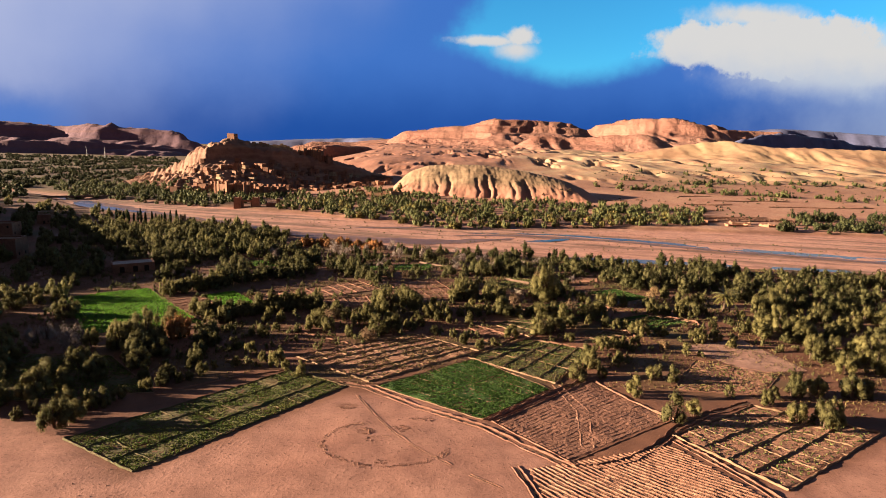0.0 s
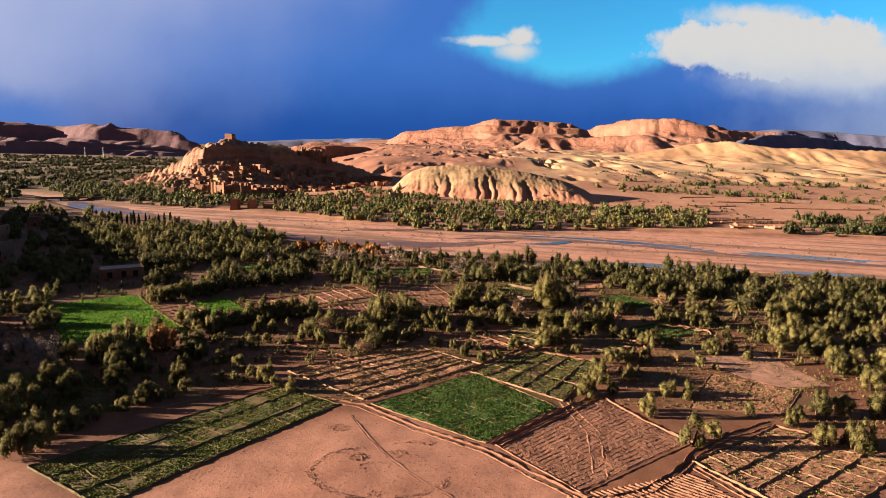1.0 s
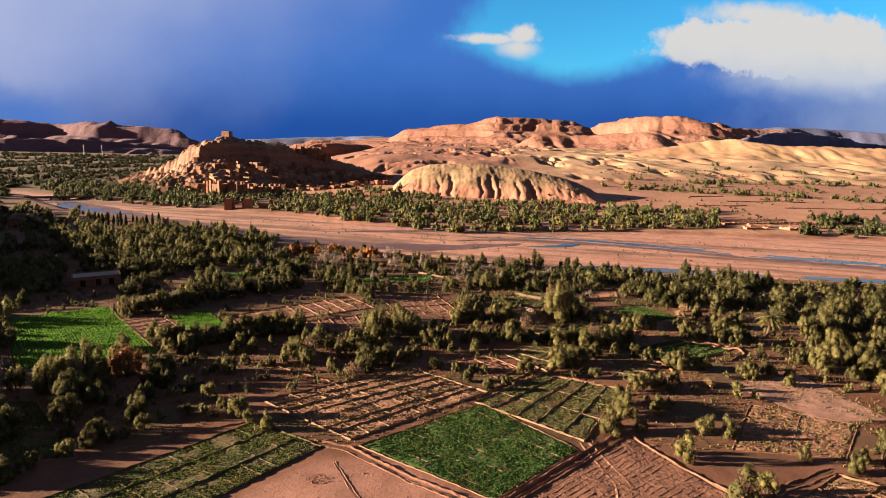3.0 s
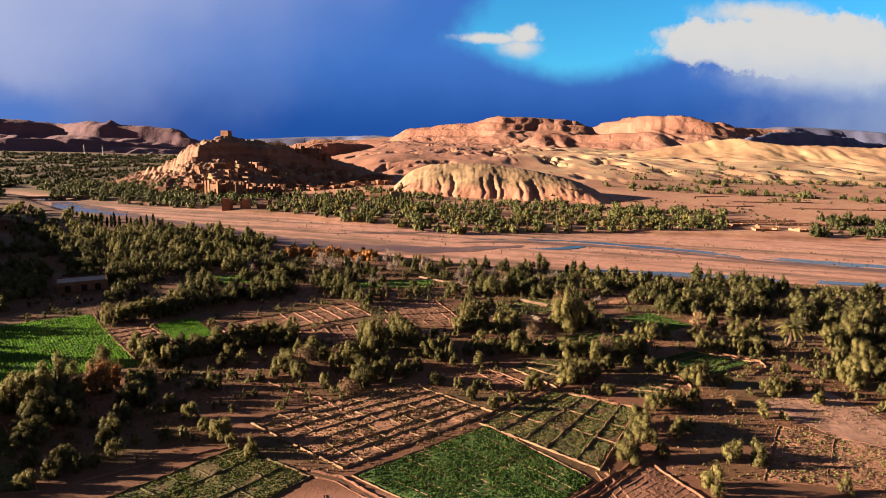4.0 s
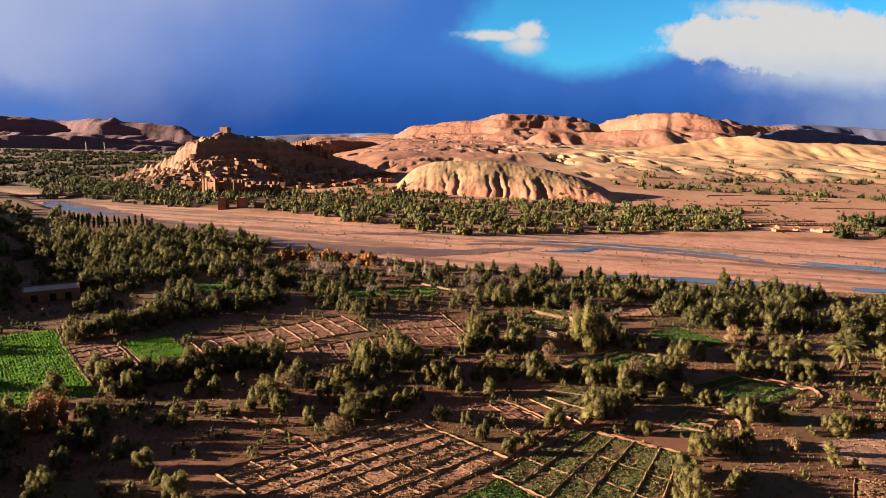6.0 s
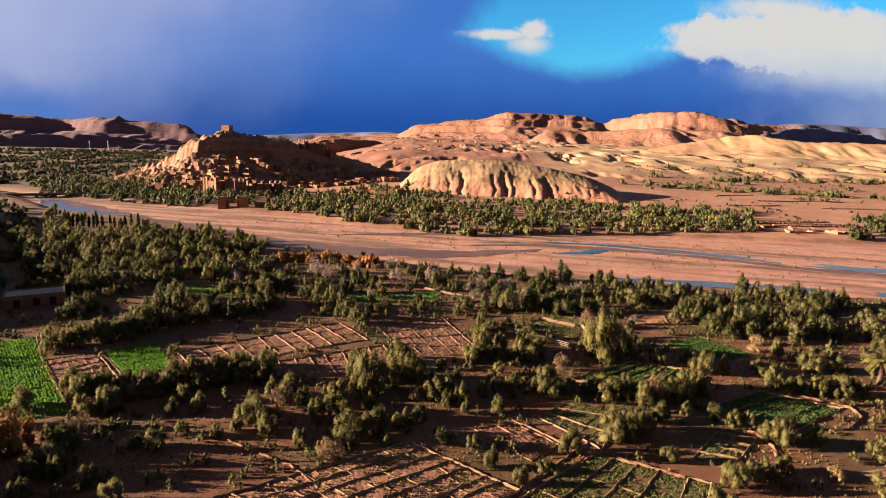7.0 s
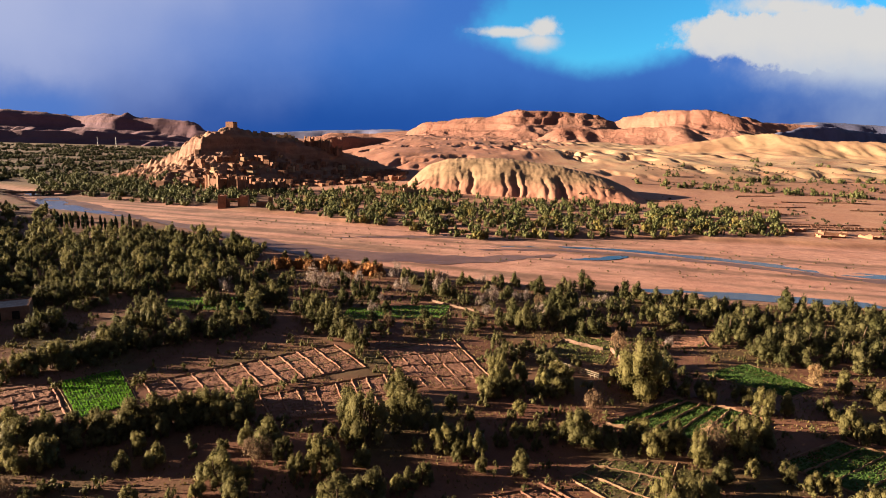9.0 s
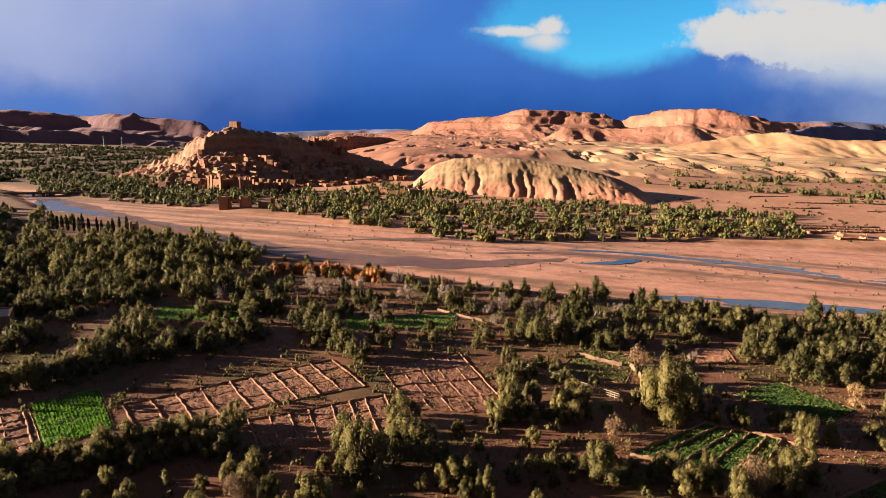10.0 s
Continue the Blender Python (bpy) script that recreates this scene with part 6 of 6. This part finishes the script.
for x, y, k, s in ((-196, 533, 0, 1.15), (-181, 530, 1, 1.0), (-207, 545, 1, 0.9), (-166, 541, 0, 0.9), (-150, 548, 1, 0.8), (-190, 556, 0, 0.9), (-142, 694, 1, 0.95), (-152, 698, 0, 0.85), (-161, 692, 1, 0.8), (-131, 696, 0, 0.75)):
    build_at(KASBAHS[k], x, y, -22 + hrng.uniform(-14, 14), s * 0.9, gap=8)
tries = 0
while len(H_AT) < 225 and tries < 12000:
    tries += 1
    x, v = hrng.uniform(-266, -50), hrng.random()
    y = 655 + 0.45 * max(x + 256, 0) - 120 + 98 * v
    z = land(x, y)
    if z > 36 or x < -235 + 40 * v - 20 and hrng.random() < 0.8 or (z > 27 and x < -175):
        continue
    if all((x - a) ** 2 + (y - b) ** 2 > (0.5 * (g + 3.6)) ** 2 for a, b, g in H_AT):
        build_at(hrng.choice(HOUSES), x, y, hrng.choice((-18, 72)) + hrng.uniform(-22, 22), hrng.uniform(0.48, 0.8))
for x, y, s, k in ((-52, 520, 0.9, 5), (-44, 530, 0.8, 0), (-36, 524, 1.0, 5), (-60, 530, 0.9, 2), (-28, 528, 0.8, 5), (-70, 538, 0.9, 0), (-42, 514, 0.7, 3), (-22, 520, 0.7, 2)):
    build_at(HOUSES[k], x, y, hrng.uniform(-15, 15), s)


def granary():
    root = new("granary_tower")
    bm = bmesh.new()
    parapet_walls(bm, 12.5, 10, 9.5, 0.03, rim=1.5)
    part("wall", bm, ADOBE, root)
    bm = bmesh.new()
    box_bm(bm, -5.9, -4.7, 7.2, 5.9, 4.7, 7.6)
    part("roof", bm, ROOF, root)
    root.matrix_world = pose(-236, 664, land(-236, 664) - 1.2, 0, 0, -14) @ Matrix.Scale(0.75, 4)
    tagged(root, "square fortified mud granary on the hilltop", "tower")


granary()


def gatehouse():
    root = new("gatehouse")
    for x in (-8.5, 6.5):
        bm = bmesh.new()
        box_bm(bm, x - 3, -3, -1.5, x + 3, 3, 7.8, 0.35)
        tower = part("tower", bm, ADOBE, root)
        for ax in (-1, 1):
            for ay in (-1, 1):
                bm = bmesh.new()
                box_bm(bm, x + ax * 2.1 - 0.5, ay * 2.1 - 0.5, 7.79, x + ax * 2.1 + 0.5, ay * 2.1 + 0.5, 8.7, 0.1)
                part("merlon", bm, ADOBE, tower)
    bm = bmesh.new()
    box_bm(bm, -5.3, -0.8, 4.4, 3.3, 0.8, 5.9)
    box_bm(bm, -5.3, -0.8, -1, -3.9, 0.8, 4.4)
    box_bm(bm, 1.9, -0.8, -1, 3.3, 0.8, 4.4)
    part("arch_wall", bm, ADOBE, root)
    bm = bmesh.new()
    box_bm(bm, 14.5, -0.7, -1.5, 23.5, 0.7, 3.6, 0.15)
    part("side_wall", bm, ADOBE, root)
    bm = bmesh.new()
    box_bm(bm, 23.0, -1.5, -1.5, 26.0, 1.5, 7.4, 0.25)
    part("side_tower", bm, ADOBE, root)
    root.matrix_world = pose(-143, 431, land(-143, 431) - 0.2, 0, 0, 8) @ Matrix.Scale(0.92, 4)
    tagged(root, "red mud gateway with square towers and side wall by the riverbed", "gate")


gatehouse()


def rampart():
    p = [(-214, 666), (-199, 670), (-184, 677), (-171, 684)]
    bm = bmesh.new()
    for (x0, y0), (x1, y1) in zip(p, p[1:]):
        for q in (0, 0.25, 0.5, 0.75):
            x, y = x0 + (x1 - x0) * q, y0 + (y1 - y0) * q
            box_bm(bm, x, y - 0.5 - hrng.uniform(0.05, 0.4), land(x, y) - 1, x + (x1 - x0) * 0.25 + 0.3, y + 0.5 + hrng.uniform(0.05, 0.4), land(x, y) + hrng.uniform(2.2, 4.6))
    tagged(part("rampart_wall", bm, ADOBE_PALE, None), "broken sunlit rampart along the hilltop rim", "wall")


rampart()


# ---- bridge, shed and tower near the river ----
def river_bridge():
    a, b = Vector((-322, 460)), Vector((-272, 491))
    ln, mid = (b - a).length, (a + b) / 2
    root = new("bridge")
    bm = bmesh.new()
    box_bm(bm, -ln / 2, -2.2, 1.6, ln / 2, 2.2, 2.3, 0.05)
    part("deck", bm, STONE, root)
    for y in (-2.1, 2.1):
        bm = bmesh.new()
        box_bm(bm, -ln / 2, y - 0.15, 2.3, ln / 2, y + 0.15, 3.1, 0.02)
        part("parapet", bm, STONE, root)
    for k in range(5):
        bm = bmesh.new()
        x = (k - 2) * ln / 5
        box_bm(bm, x - 0.9, -2.0, -1.5, x + 0.9, 2.0, 1.6, 0.15)
        part("pier", bm, STONE, root)
    root.matrix_world = pose(mid.x, mid.y, -4.3, 0, 0, math.degrees(math.atan2(b.y - a.y, b.x - a.x)))
    tagged(root, "low stone causeway bridge over the shallow river", "bridge")


river_bridge()


def farm_shed():
    root = new("farm_shed")
    bm = bmesh.new()
    parapet_walls(bm, 13.0, 8.0, 2.9, 0.02, thick=0.35, rim=0.3)
    part("wall", bm, ADOBE, root)
    bm = bmesh.new()
    box_bm(bm, -6.1, -3.6, 2.3, 6.1, 3.6, 2.62)
    part("roof", bm, PLASTER, root, "pale plastered flat roof")
    for x in (-3.6, 0.4, 3.8):
        bm = bmesh.new()
        box_bm(bm, x - 0.7, -4.06, 0.0, x + 0.7, -3.8, 1.9)
        part("door", bm, DARK, root)
    root.matrix_world = pose(-104, 190, land(-104, 190), 0, 0, 33)
    tagged(root, "long low mud farm shed with a pale flat roof", "shed")


PLASTER = material("lime_plaster", [(0.50, 0.40, 0.34), (0.58, 0.48, 0.41)], 0.4, 3.0, bump=0.3)
farm_shed()


def river_tower():
    root = new("watch_tower")
    bm = bmesh.new()
    box_bm(bm, -1.6, -1.6, -1, 1.6, 1.6, 5.6, 0.2)
    for ax in (-1, 1):
        for ay in (-1, 1):
            box_bm(bm, ax * 1.05 - 0.3, ay * 1.05 - 0.3, 5.6, ax * 1.05 + 0.3, ay * 1.05 + 0.3, 6.3, 0.05)
    part("wall", bm, ADOBE_PALE, root)
    bm = bmesh.new()
    box_bm(bm, -0.3, -1.62, 3.2, 0.3, -1.2, 4.2)
    part("window", bm, DARK, root)
    root.matrix_world = pose(-141, 313, land(-141, 313), 0, 0, 20)
    tagged(root, "small pale square mud tower beside the cypresses", "tower")


river_tower()


# ---- village edge, ruins and masts ----
for x, y, s, k, rz in ((-160, 207, 1.1, 1, 10), (-172, 214, 0.9, 3, 10), (-196, 252, 1.1, 3, 12), (-222, 322, 1.0, 5, 20), (-208, 300, 0.9, 0, 8)):
    build_at(HOUSES[k], x, y, rz, s)


def ruin(x, y, w, d, h, rz):
    rng = random.Random(int(x))
    root = new("ruined_wall")
    for x0, y0, x1, y1 in ((-w / 2, -d / 2, w / 2, -d / 2), (w / 2, -d / 2, w / 2, d / 2), (-w / 2, d / 2, -w / 2, -d / 2)):
        bm = bmesh.new()
        n = 7
        prev = None
        dx, dy = (x1 - x0), (y1 - y0)
        ln = math.hypot(dx, dy)
        nx, ny = -dy / ln * 0.35, dx / ln * 0.35
        for i in range(n + 1):
            t, hh = i / n, h * rng.uniform(0.45, 1.0)
            px, py = x0 + dx * t, y0 + dy * t
            q = [bm.verts.new(p) for p in ((px - nx, py - ny, -0.6), (px - nx * 0.7, py - ny * 0.7, hh), (px + nx * 0.7, py + ny * 0.7, hh), (px + nx, py + ny, -0.6))]
            if prev:
                for a in range(3):
                    bm.faces.new((prev[a], q[a], q[a + 1], prev[a + 1]))
            prev = q
        part("wall", bm, ADOBE, root)
    root.matrix_world = pose(x, y, land(x, y), 0, 0, rz)
    return tagged(root, "roofless ruined mud walls on the dry terrace", "ruin", "ruined walls")


for x, y, w, d, h, rz in ((205, 400, 9, 6, 2.0, 10), (222, 392, 12, 7, 2.4, -8), (238, 384, 8, 8, 2.0, 20), (214, 382, 14, 5, 1.8, 3), (192, 388, 8, 5, 2.0, -15)):
    ruin(x, y, w, d, h, rz)


def mast(x, y):
    root = new("radio_mast")
    for k in range(3):
        a = math.tau * k / 3
        bm = bmesh.new()
        tube(bm, [(1.2 * math.cos(a), 1.2 * math.sin(a), -1), (0.5 * math.cos(a), 0.5 * math.sin(a), 30)], [0.22, 0.16], 5)
        part("leg", bm, METAL, root)
    for k in range(8):
        bm = bmesh.new()
        z = 2 + k * 3.7
        r = 1.2 - 0.7 * z / 30
        box_bm(bm, -r, -r, z, r, r, z + 0.3)
        part("brace", bm, METAL, root)
    root.matrix_world = pose(x, y, land(x, y))
    tagged(root, "slender white lattice mast on the plain", "mast", "radio masts")


mast(-905, 1560)
mast(-945, 1545)
